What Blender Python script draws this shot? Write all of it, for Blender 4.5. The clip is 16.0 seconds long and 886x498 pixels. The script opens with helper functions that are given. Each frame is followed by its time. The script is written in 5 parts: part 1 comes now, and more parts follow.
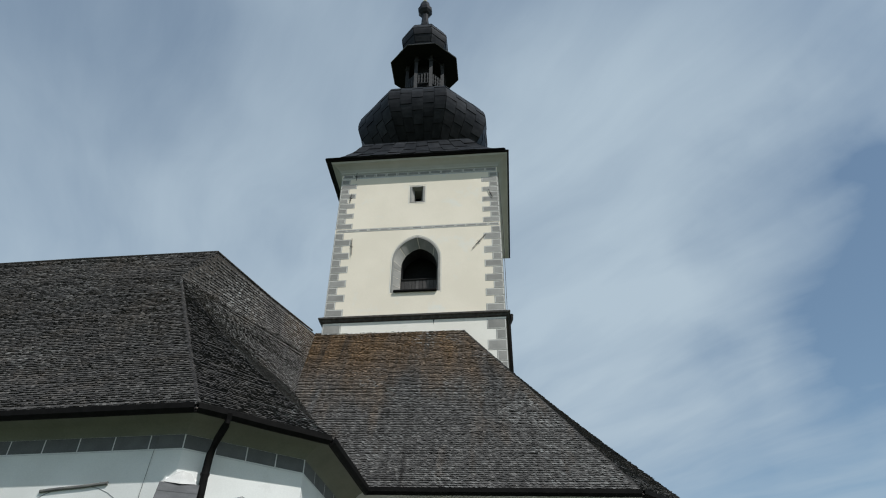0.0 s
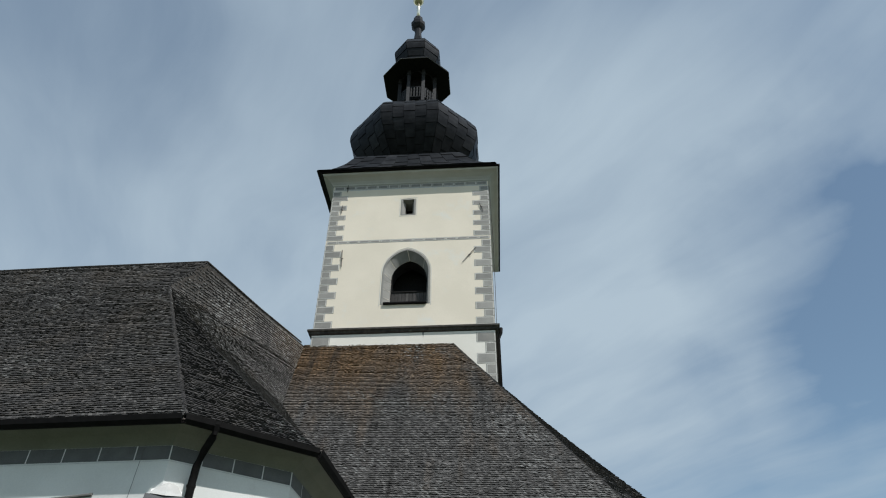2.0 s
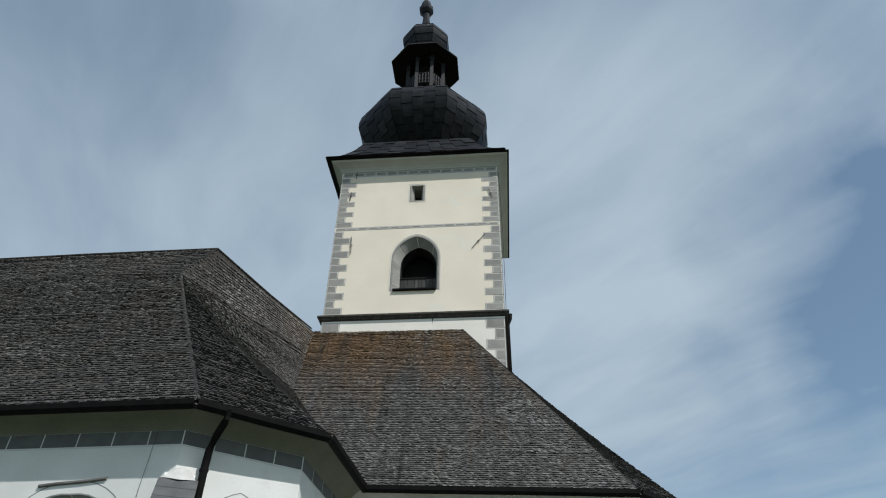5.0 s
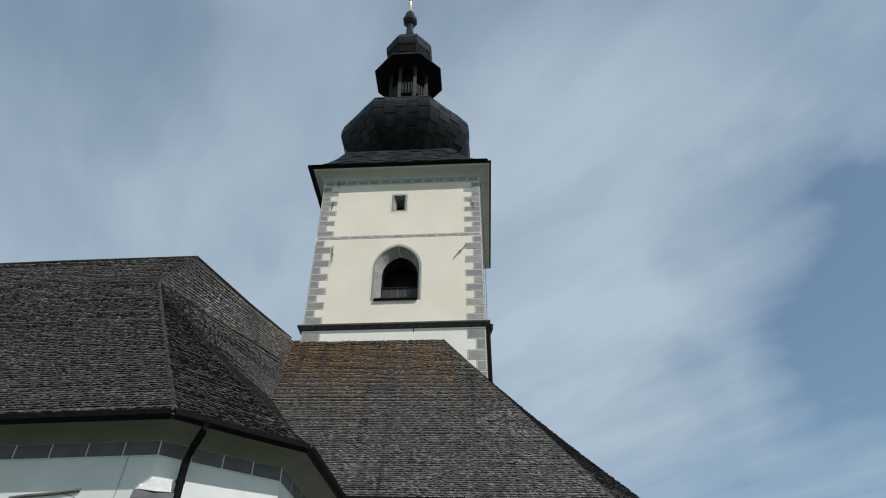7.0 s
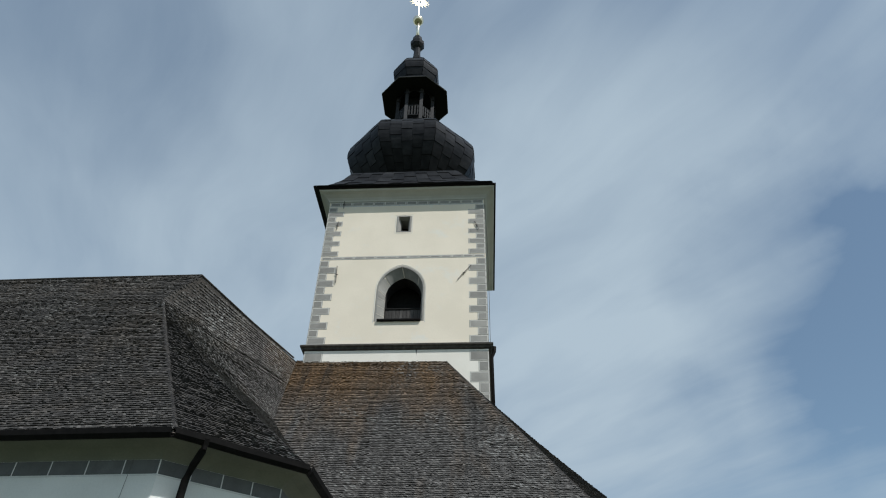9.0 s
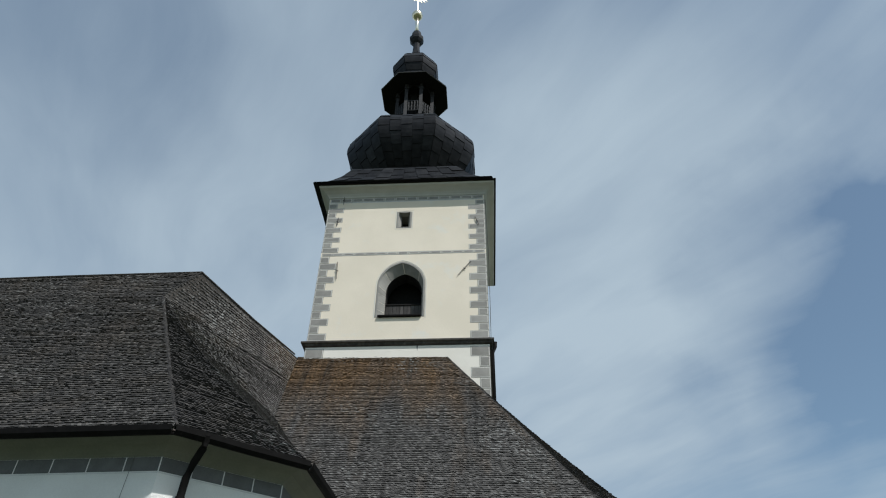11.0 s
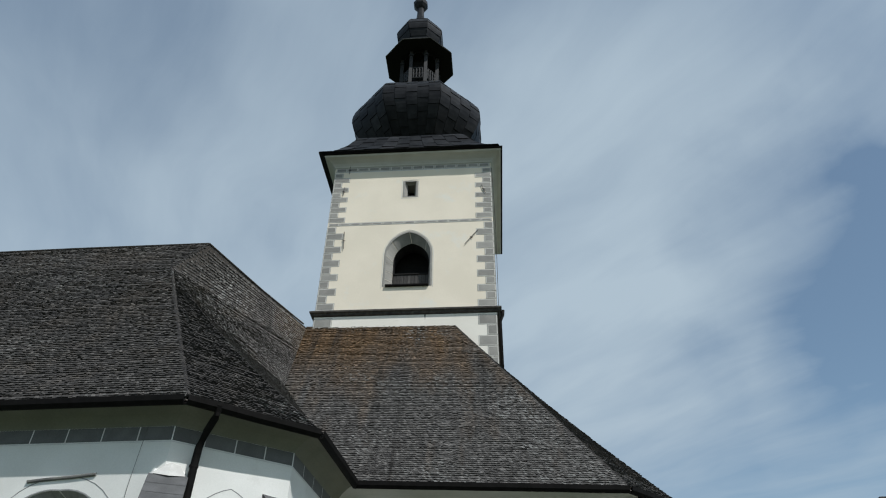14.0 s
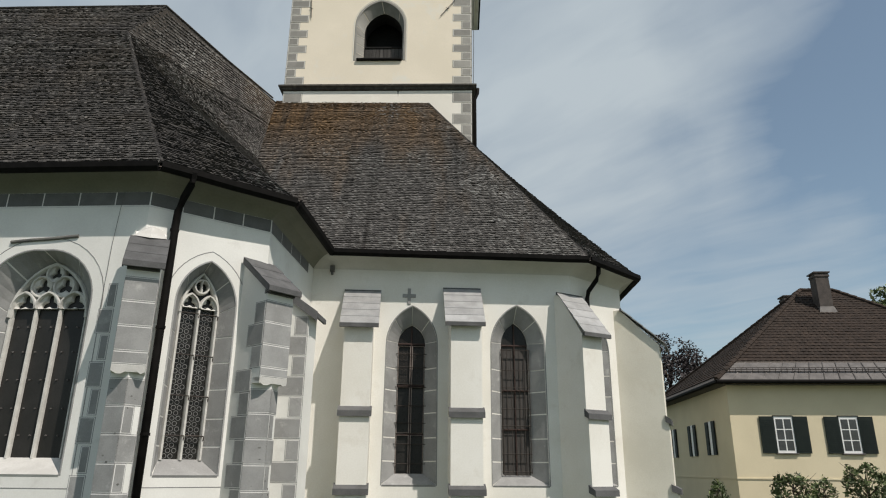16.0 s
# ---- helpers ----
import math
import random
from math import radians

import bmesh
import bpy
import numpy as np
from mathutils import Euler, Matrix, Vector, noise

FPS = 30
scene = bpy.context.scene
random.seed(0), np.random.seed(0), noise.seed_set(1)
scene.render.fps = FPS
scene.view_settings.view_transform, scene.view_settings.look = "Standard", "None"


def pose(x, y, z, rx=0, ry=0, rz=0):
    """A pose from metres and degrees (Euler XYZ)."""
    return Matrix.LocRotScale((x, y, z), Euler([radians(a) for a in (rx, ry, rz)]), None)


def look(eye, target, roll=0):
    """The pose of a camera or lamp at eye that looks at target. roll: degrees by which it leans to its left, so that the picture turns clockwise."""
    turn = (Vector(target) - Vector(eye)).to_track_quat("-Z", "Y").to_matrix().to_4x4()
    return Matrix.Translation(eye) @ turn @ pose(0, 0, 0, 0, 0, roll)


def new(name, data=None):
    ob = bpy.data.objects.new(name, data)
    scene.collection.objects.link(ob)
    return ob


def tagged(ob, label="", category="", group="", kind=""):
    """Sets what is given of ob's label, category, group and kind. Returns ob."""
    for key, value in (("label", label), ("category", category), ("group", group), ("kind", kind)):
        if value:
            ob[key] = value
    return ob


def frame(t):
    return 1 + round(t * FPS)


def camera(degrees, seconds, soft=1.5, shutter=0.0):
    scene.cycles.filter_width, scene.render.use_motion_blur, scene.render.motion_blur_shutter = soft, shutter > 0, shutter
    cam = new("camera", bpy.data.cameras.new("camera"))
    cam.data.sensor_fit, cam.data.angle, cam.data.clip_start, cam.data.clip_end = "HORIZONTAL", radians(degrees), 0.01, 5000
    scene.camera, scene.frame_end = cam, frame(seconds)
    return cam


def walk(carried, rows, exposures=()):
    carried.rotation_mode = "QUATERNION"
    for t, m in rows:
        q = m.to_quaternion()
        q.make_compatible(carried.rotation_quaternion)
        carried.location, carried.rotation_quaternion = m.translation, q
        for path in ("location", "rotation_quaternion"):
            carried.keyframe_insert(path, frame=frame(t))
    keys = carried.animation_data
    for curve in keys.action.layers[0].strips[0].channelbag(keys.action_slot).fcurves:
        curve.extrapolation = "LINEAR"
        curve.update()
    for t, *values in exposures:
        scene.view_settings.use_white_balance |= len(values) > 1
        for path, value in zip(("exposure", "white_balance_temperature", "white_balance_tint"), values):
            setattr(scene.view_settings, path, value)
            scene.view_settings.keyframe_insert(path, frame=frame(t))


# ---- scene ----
EYE = 1.6
cam = camera(67.4, 16.0, 1.1)
# seconds, drift of the held camera in x, y, z, then yaw, pitch, roll
TURNS = [
    (0, 0.074, -0.098, 0.238, 1.24, 37.22, -0.35),
    (0.5, 0.064, -0.124, 0.213, 0.27, 38.87, -0.67),
    (1, 0.064, -0.158, 0.179, 0.99, 38.21, -1.01),
    (1.5, 0.028, -0.159, 0.164, -0.21, 38.76, -0.46),
    (2, 0.054, -0.147, 0.202, 0.13, 38.34, -0.36),
    (2.5, 0.047, -0.144, 0.194, 0.34, 37.87, -0.06),
    (3, 0.053, -0.124, 0.191, 0.48, 37.23, -0.14),
    (3.5, 0.031, -0.113, 0.201, 0.66, 37.06, 0.09),
    (4, 0.031, -0.105, 0.205, 0.83, 36.63, -0.42),
    (6.5, 0.038, -0.130, 0.188, 0.37, 38.23, -0.99),
    (7, 0.015, -0.128, 0.202, -0.76, 38.04, -0.11),
    (7.5, 0.015, -0.146, 0.237, -0.31, 39.48, -0.40),
    (8, 0.011, -0.178, 0.211, 1.03, 39.80, -0.94),
    (8.5, 0.041, -0.157, 0.198, -0.10, 40.07, -1.48),
    (9, 0.066, -0.160, 0.166, -0.83, 39.91, -0.89),
    (11.5, 0.104, -0.125, 0.210, -0.43, 39.40, -0.59),
    (12, 0.097, -0.107, 0.259, -0.54, 39.06, -0.14),
    (12.5, 0.064, -0.124, 0.215, -0.40, 38.27, -0.79),
    (13, 0.084, -0.138, 0.219, 0.55, 37.96, -0.36),
    (13.5, 0.081, -0.143, 0.227, 0.04, 37.62, -0.66),
    (14, 0.084, -0.121, 0.235, 0.24, 36.79, -0.60),
    (14.5, 0.077, -0.045, 0.190, 0.25, 34.11, -0.86),
    (15, 0.078, -0.016, 0.135, -0.96, 28.60, -0.07),
    (15.5, 0.043, 0.036, 0.014, -1.54, 23.56, -0.66),
    (16, 0.000, 0.000, 0.000, -2.50, 18.37, -0.50),
]
walk(cam, [(t, pose(dx, dy, EYE + dz, 90 + p, r, y)) for t, dx, dy, dz, y, p, r in TURNS],
     [(0, -0.14, 5950, 9), (14.0, -0.16, 5950, 9), (14.5, -0.19, 6150, 10), (15.2, -0.09, 6450, 13), (16.0, -0.10, 6550, 12)])

# world: blue summer sky with a thin veil of cirrus
SUN_AZ, SUN_EL = 138.5, 53.0   # azimuth clockwise from +y
world = bpy.data.worlds.new("world")
scene.world = world
world.use_nodes = True
wt = world.node_tree
wn, wl = wt.nodes, wt.links
bg = wn["Background"]
bg.inputs[1].default_value = 0.11
sky = wn.new("ShaderNodeTexSky")
sky.sky_type, sky.sun_disc = "NISHITA", False
sky.sun_elevation, sky.sun_rotation = radians(SUN_EL), radians(SUN_AZ)
tc = wn.new("ShaderNodeTexCoord")


def wnode(kind, **inputs):
    n = wn.new(kind)
    for k, val in inputs.items():
        key = int(k[1:]) if k[0] == "i" and k[1:].isdigit() else k
        if isinstance(val, bpy.types.NodeSocket):
            wl.new(val, n.inputs[key])
        else:
            n.inputs[key].default_value = val
    return n


def wmath(op, a, b=0.0):
    n = wn.new("ShaderNodeMath")
    n.operation = op
    for i, val in enumerate((a, b)):
        if isinstance(val, bpy.types.NodeSocket):
            wl.new(val, n.inputs[i])
        else:
            n.inputs[i].default_value = val
    return n.outputs[0]


def wrange(val, lo, hi, a=0.0, b=1.0):
    n = wnode("ShaderNodeMapRange", Value=val)
    n.interpolation_type = "SMOOTHERSTEP"
    for k, x in zip(("From Min", "From Max", "To Min", "To Max"), (lo, hi, a, b)):
        n.inputs[k].default_value = x
    return n.outputs[0]


def sky_dir(az, el):
    a, e = radians(az), radians(el)
    return Vector((math.sin(a) * math.cos(e), math.cos(a) * math.cos(e), math.sin(e)))


# the veil lies on a high flat layer, so that its streaks run together towards the horizon
sep = wnode("ShaderNodeSeparateXYZ", Vector=tc.outputs["Generated"])
rise = wmath("MAXIMUM", sep.outputs["Z"], 0.06)
layer = wnode("ShaderNodeCombineXYZ", X=wmath("DIVIDE", sep.outputs["X"], rise), Y=wmath("DIVIDE", sep.outputs["Y"], rise), Z=0.0)


def shifted(base, source, scale, amount, detail=3.0):
    """A direction or place pushed about by soft noise."""
    nz = wnode("ShaderNodeTexNoise", Vector=source, Scale=scale, Detail=detail, Roughness=0.5)
    c = wn.new("ShaderNodeVectorMath"); c.operation = "SUBTRACT"
    wl.new(nz.outputs["Color"], c.inputs[0])
    c.inputs[1].default_value = (0.5, 0.5, 0.5)
    d = wn.new("ShaderNodeVectorMath"); d.operation = "MULTIPLY_ADD"
    wl.new(c.outputs[0], d.inputs[0])
    d.inputs[1].default_value = (amount, amount, amount)
    wl.new(base, d.inputs[2])
    return d.outputs[0]


def streaks(turn, along, across, scale, detail, rough):
    """Noise drawn out along one direction of the layer."""
    mp = wn.new("ShaderNodeMapping")
    mp.vector_type = "TEXTURE"
    mp.inputs["Rotation"].default_value = (0, 0, radians(turn))
    mp.inputs["Scale"].default_value = (along, across, 1)
    wl.new(shifted(layer.outputs[0], layer.outputs[0], 1.1, 0.5), mp.inputs["Vector"])
    return wnode("ShaderNodeTexNoise", Vector=mp.outputs[0], Scale=scale, Detail=detail, Roughness=rough).outputs["Fac"]


veil = streaks(-58, 1.6, .8, 1.5, 4.0, 0.5)
fine = streaks(-58, 2.6, .5, 2.6, 7.0, 0.58)
ragged = shifted(shifted(tc.outputs["Generated"], tc.outputs["Generated"], 1.7, 0.12), tc.outputs["Generated"], 7.0, 0.045, 6.0)


def patch(az, el, out, core):
    """A soft, ragged bank or gap of the veil, by the angles from its middle."""
    d = wn.new("ShaderNodeVectorMath"); d.operation = "DOT_PRODUCT"
    wl.new(ragged, d.inputs[0])
    d.inputs[1].default_value = sky_dir(az, el)
    return wrange(d.outputs["Value"], math.cos(radians(out)), math.cos(radians(core)))


cover = wmath("ADD", wrange(veil, 0.28, 0.72, 0.25, 0.50), wmath("MULTIPLY", wmath("SUBTRACT", fine, 0.5), 0.5))
BANKS = ((2, 42, 75, 30, 0.20), (17, 38, 26, 6, 0.36), (-30, 28, 24, 5, 0.26), (40, 31, 16, 3, -0.35), (51, 36, 16, 4, -0.25), (48, 23, 20, 8, -0.34), (30, 10, 22, 5, -0.18), (16, 21, 11, 3, -0.10), (-40, 46, 22, 4, -0.06), (-12, 46, 18, 4, 0.10), (-22, 64, 30, 4, -0.10), (46, 56, 20, 6, -0.12))
for az, el, out, core, gain in BANKS:
    cover = wmath("ADD", cover, wmath("MULTIPLY", patch(az, el, out, core), gain))
clip = wn.new("ShaderNodeClamp"); wl.new(cover, clip.inputs[0]); clip.inputs["Min"].default_value, clip.inputs["Max"].default_value = 0.10, 1.0
cover = clip.outputs[0]
mixsky = wn.new("ShaderNodeMix"); mixsky.data_type = "RGBA"
wl.new(cover, mixsky.inputs["Factor"])
tone = wn.new("ShaderNodeMix"); tone.data_type = "RGBA"; tone.blend_type = "MULTIPLY"; tone.inputs["Factor"].default_value = 1.0
wl.new(sky.outputs[0], tone.inputs["A"]); tone.inputs["B"].default_value = (1.12, 1.15, 1.02, 1)
wl.new(tone.outputs["Result"], mixsky.inputs["A"])
mixsky.inputs["B"].default_value = (4.65, 5.36, 5.75, 1)
wl.new(mixsky.outputs["Result"], bg.inputs[0])

sun = new("sun", bpy.data.lights.new("sun", "SUN"))
sun.data.energy, sun.data.angle, sun.data.color = 4.2, radians(0.6), (1.0, 0.94, 0.86)
sun.matrix_world = look(sky_dir(SUN_AZ, SUN_EL) * 80, (0, 0, 0))


# ---- materials ----
def material(name, col, col2, rough=0.8, spec=0.5, metal=0.0, scale=3.0, grain=40.0, bump=0.3, spread=0.5, island=0.0, streak=None, dirt=None, depth=0.01, moss=None, lichen=None):
    """Two colours mixed by noise at two scales; island: brightness varied piece by piece; streak: stretched noise; dirt: a third colour in stains; lichen: pale pieces in patches."""
    m = bpy.data.materials.new(name)
    m.use_nodes = True
    nt = m.node_tree
    n, l = nt.nodes, nt.links
    b = n["Principled BSDF"]
    co = n.new("ShaderNodeTexCoord").outputs["Object"]
    if streak:
        mp = n.new("ShaderNodeMapping")
        mp.inputs["Scale"].default_value = streak
        l.new(co, mp.inputs["Vector"])
        co_s = mp.outputs[0]
    else:
        co_s = co
    big = n.new("ShaderNodeTexNoise"); big.inputs["Scale"].default_value = scale; big.inputs["Detail"].default_value = 6.0; l.new(co_s, big.inputs["Vector"])
    sm = n.new("ShaderNodeTexNoise"); sm.inputs["Scale"].default_value = grain; sm.inputs["Detail"].default_value = 4.0; l.new(co_s, sm.inputs["Vector"])
    add = n.new("ShaderNodeMath"); add.operation = "MULTIPLY_ADD"; l.new(sm.outputs["Fac"], add.inputs[0]); add.inputs[1].default_value = 0.45
    l.new(big.outputs["Fac"], add.inputs[2])
    mr = n.new("ShaderNodeMapRange"); l.new(add.outputs[0], mr.inputs["Value"])
    mr.inputs["From Min"].default_value, mr.inputs["From Max"].default_value = 0.72 - spread * 0.3, 0.72 + spread * 0.3
    mx = n.new("ShaderNodeMix"); mx.data_type = "RGBA"; l.new(mr.outputs[0], mx.inputs["Factor"])
    mx.inputs["A"].default_value, mx.inputs["B"].default_value = (*col, 1), (*col2, 1)
    out = mx.outputs["Result"]
    if dirt:
        dcol, dscale, lo, hi = dirt
        dn = n.new("ShaderNodeTexNoise"); dn.inputs["Scale"].default_value = dscale; dn.inputs["Detail"].default_value = 7.0; dn.inputs["Roughness"].default_value = 0.65; l.new(co, dn.inputs["Vector"])
        dr = n.new("ShaderNodeMapRange"); l.new(dn.outputs["Fac"], dr.inputs["Value"])
        dr.inputs["From Min"].default_value, dr.inputs["From Max"].default_value = lo, hi
        dm = n.new("ShaderNodeMix"); dm.data_type = "RGBA"; l.new(dr.outputs[0], dm.inputs["Factor"]); l.new(out, dm.inputs["A"]); dm.inputs["B"].default_value = (*dcol, 1)
        out = dm.outputs["Result"]
    if moss:
        mcol, zl, zh, (xl, xr) = moss
        sx = n.new("ShaderNodeSeparateXYZ"); l.new(co, sx.inputs[0])
        mn = n.new("ShaderNodeTexNoise"); mn.inputs["Scale"].default_value = 0.8; mn.inputs["Detail"].default_value = 6.0
        ms = n.new("ShaderNodeMapping"); ms.inputs["Scale"].default_value = (1.6, .3, .3); l.new(co, ms.inputs["Vector"]); l.new(ms.outputs[0], mn.inputs["Vector"])
        mz = n.new("ShaderNodeMapRange"); l.new(sx.outputs["Z"], mz.inputs["Value"]); mz.inputs["From Min"].default_value, mz.inputs["From Max"].default_value = zl, zh
        ml = n.new("ShaderNodeMath"); ml.operation = "MULTIPLY_ADD"; l.new(mn.outputs["Fac"], ml.inputs[0]); ml.inputs[1].default_value = 1.7; ml.inputs[2].default_value = -0.95
        ma = n.new("ShaderNodeMath"); ma.operation = "ADD"; ma.use_clamp = True; l.new(ml.outputs[0], ma.inputs[0])
        mxr = n.new("ShaderNodeMapRange"); l.new(sx.outputs["X"], mxr.inputs["Value"]); mxr.inputs["From Min"].default_value, mxr.inputs["From Max"].default_value = xl, xr
        mxr.inputs["To Min"].default_value, mxr.inputs["To Max"].default_value = 1.15, 0.35 if xr > xl else 0.0
        mzx = n.new("ShaderNodeMath"); mzx.operation = "MULTIPLY"; l.new(mz.outputs[0], mzx.inputs[0]); l.new(mxr.outputs[0], mzx.inputs[1]); l.new(mzx.outputs[0], ma.inputs[1])
        mm = n.new("ShaderNodeMix"); mm.data_type = "RGBA"; l.new(ma.outputs[0], mm.inputs["Factor"]); l.new(out, mm.inputs["A"]); mm.inputs["B"].default_value = (*mcol, 1)
        out = mm.outputs["Result"]
        # dark runs of rain water down the slope
        rn = n.new("ShaderNodeTexNoise"); rn.inputs["Scale"].default_value = 1.0; rn.inputs["Detail"].default_value = 5.0
        rs = n.new("ShaderNodeMapping"); rs.inputs["Scale"].default_value = (3.4, .16, .16); l.new(co, rs.inputs["Vector"]); l.new(rs.outputs[0], rn.inputs["Vector"])
        rm = n.new("ShaderNodeMapRange"); l.new(rn.outputs["Fac"], rm.inputs["Value"]); rm.inputs["From Min"].default_value, rm.inputs["From Max"].default_value = .56, .74
        rm.inputs["To Max"].default_value = .85
        rx = n.new("ShaderNodeMix"); rx.data_type = "RGBA"; l.new(rm.outputs[0], rx.inputs["Factor"]); l.new(out, rx.inputs["A"]); rx.inputs["B"].default_value = (.022, .020, .018, 1)
        out = rx.outputs["Result"]
    if island:
        geo = n.new("ShaderNodeNewGeometry")
        oi = n.new("ShaderNodeObjectInfo")
        s = n.new("ShaderNodeMath"); s.operation = "ADD"; l.new(geo.outputs["Random Per Island"], s.inputs[0]); l.new(oi.outputs["Random"], s.inputs[1])
        fr = n.new("ShaderNodeMath"); fr.operation = "FRACT"; l.new(s.outputs[0], fr.inputs[0])
        pw = n.new("ShaderNodeMath"); pw.operation = "POWER"; l.new(fr.outputs[0], pw.inputs[0]); pw.inputs[1].default_value = 3.0
        vr = n.new("ShaderNodeMapRange"); l.new(pw.outputs[0], vr.inputs["Value"]); vr.inputs["To Min"].default_value, vr.inputs["To Max"].default_value = 1 - island * 0.35, 1 + island * 1.6
        hs = n.new("ShaderNodeHueSaturation"); l.new(out, hs.inputs["Color"]); l.new(vr.outputs[0], hs.inputs["Value"])
        out = hs.outputs["Color"]
    if lichen:
        lcol, share, lo, hi, lean = lichen
        lg = n.new("ShaderNodeNewGeometry")
        ls = n.new("ShaderNodeMath"); ls.operation = "MULTIPLY"; l.new(lg.outputs["Random Per Island"], ls.inputs[0]); ls.inputs[1].default_value = 17.31
        lf = n.new("ShaderNodeMath"); lf.operation = "FRACT"; l.new(ls.outputs[0], lf.inputs[0])
        lt = n.new("ShaderNodeMapRange"); l.new(lf.outputs[0], lt.inputs["Value"]); lt.inputs["From Min"].default_value, lt.inputs["From Max"].default_value = 1 - share, 1.0
        ln = n.new("ShaderNodeTexNoise"); ln.inputs["Scale"].default_value = 0.45; ln.inputs["Detail"].default_value = 5.0; l.new(co, ln.inputs["Vector"])
        lr = n.new("ShaderNodeMapRange"); lsx = n.new("ShaderNodeSeparateXYZ"); l.new(co, lsx.inputs[0]); la = n.new("ShaderNodeMath"); la.operation = "MULTIPLY_ADD"; l.new(lsx.outputs["X"], la.inputs[0]); la.inputs[1].default_value = lean; l.new(ln.outputs["Fac"], la.inputs[2]); l.new(la.outputs[0], lr.inputs["Value"]); lr.inputs["From Min"].default_value, lr.inputs["From Max"].default_value = lo, hi
        lm = n.new("ShaderNodeMath"); lm.operation = "MULTIPLY"; l.new(lt.outputs[0], lm.inputs[0]); l.new(lr.outputs[0], lm.inputs[1])
        lx = n.new("ShaderNodeMix"); lx.data_type = "RGBA"; l.new(lm.outputs[0], lx.inputs["Factor"]); l.new(out, lx.inputs["A"]); lx.inputs["B"].default_value = (*lcol, 1)
        out = lx.outputs["Result"]
    l.new(out, b.inputs["Base Color"])
    rr = n.new("ShaderNodeMapRange"); l.new(sm.outputs["Fac"], rr.inputs["Value"]); rr.inputs["To Min"].default_value, rr.inputs["To Max"].default_value = max(rough - 0.12, 0.02), min(rough + 0.12, 1)
    l.new(rr.outputs[0], b.inputs["Roughness"])
    b.inputs["Metallic"].default_value = metal
    b.inputs["Specular IOR Level"].default_value = spec
    if bump:
        bp = n.new("ShaderNodeBump"); bp.inputs["Strength"].default_value = bump; bp.inputs["Distance"].default_value = depth; l.new(add.outputs[0], bp.inputs["Height"]); l.new(bp.outputs[0], b.inputs["Normal"])
    return m


M_lime = material("whitewash", (.76, .755, .715), (.69, .685, .645), 0.9, scale=0.9, grain=30, bump=0.35, dirt=((.60, .585, .54), 1.3, .60, .78))
M_lime_r = material("old_limewash", (.78, .765, .71), (.71, .69, .625), 0.9, scale=0.7, grain=26, bump=0.4, dirt=((.60, .565, .49), 1.1, .58, .80))
M_lime_w = material("bare_lime_render", (.74, .71, .61), (.66, .63, .53), 0.9, scale=0.7, grain=26, bump=0.4, dirt=((.62, .57, .45), 1.1, .56, .80))
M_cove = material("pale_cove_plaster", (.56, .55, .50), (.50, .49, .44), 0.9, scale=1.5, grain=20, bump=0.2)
M_cream_l = material("pale_cream_render", (.82, .78, .69), (.77, .73, .64), 0.9, scale=0.7, grain=24, bump=0.3, dirt=((.62, .58, .50), 1.3, .62, .82))
M_cream = material("cream_render", (.83, .745, .60), (.77, .69, .55), 0.9, scale=0.6, grain=20, bump=0.3, dirt=((.77, .735, .64), 0.8, .58, .72))
M_house = material("yellow_render", (.68, .595, .415), (.63, .55, .38), 0.9, scale=0.8, grain=25, bump=0.3)
# cream plaster of the choir cove, with the eave shade put into its colour
M_soffit = material("shaded_cove_plaster", (.205, .205, .160), (.175, .175, .138), 0.9, scale=1.5, grain=20, bump=0.2)
M_grey = material("grey_paint", (.305, .305, .297), (.245, .245, .238), 0.9, scale=2.5, grain=35, bump=0.25, island=0.10, dirt=((.43, .425, .41), 3.0, .58, .74))
M_grey_t = material("grey_quoin_paint", (.295, .283, .255), (.235, .227, .205), 0.9, scale=2.0, grain=30, bump=0.2, island=0.16)
M_line = material("white_line", (.70, .69, .665), (.60, .59, .565), 0.9, scale=4, grain=30, bump=0.1)
M_trace = material("tracery_stone", (.62, .61, .57), (.50, .49, .455), 0.85, scale=5, grain=40, bump=0.3)
M_board_o = material("weathered_belfry_board", (.085, .080, .075), (.045, .042, .040), 0.85, spec=0.2, scale=5, grain=40, bump=0.4, island=0.4, streak=(6, 6, .4))
M_sill = material("old_plaster", (.56, .55, .52), (.48, .47, .44), 0.9, scale=3, grain=30, bump=0.3)
# grey of the frieze blocks, darkened to carry the shade below the eaves
M_frieze = material("shaded_frieze_paint", (.142, .143, .140), (.112, .112, .109), 0.9, scale=2.5, grain=35, bump=0.25, island=0.10)
M_string = material("weathered_slab", (.17, .165, .15), (.10, .10, .095), 0.85, scale=4, grain=40, bump=0.4)
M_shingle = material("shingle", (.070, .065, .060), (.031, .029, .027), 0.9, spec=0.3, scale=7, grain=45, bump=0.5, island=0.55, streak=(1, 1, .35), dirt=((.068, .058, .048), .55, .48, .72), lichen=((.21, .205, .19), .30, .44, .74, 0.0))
M_shingle_m = material("mossy_shingle", (.100, .095, .089), (.052, .049, .046), 0.9, spec=0.3, scale=7, grain=45, bump=0.5, island=0.5, streak=(1, 1, .35), moss=((.110, .070, .036), 11.2, 15.3, (-5.5, 6.0)), lichen=((.27, .27, .255), .30, .46, .70, .016))
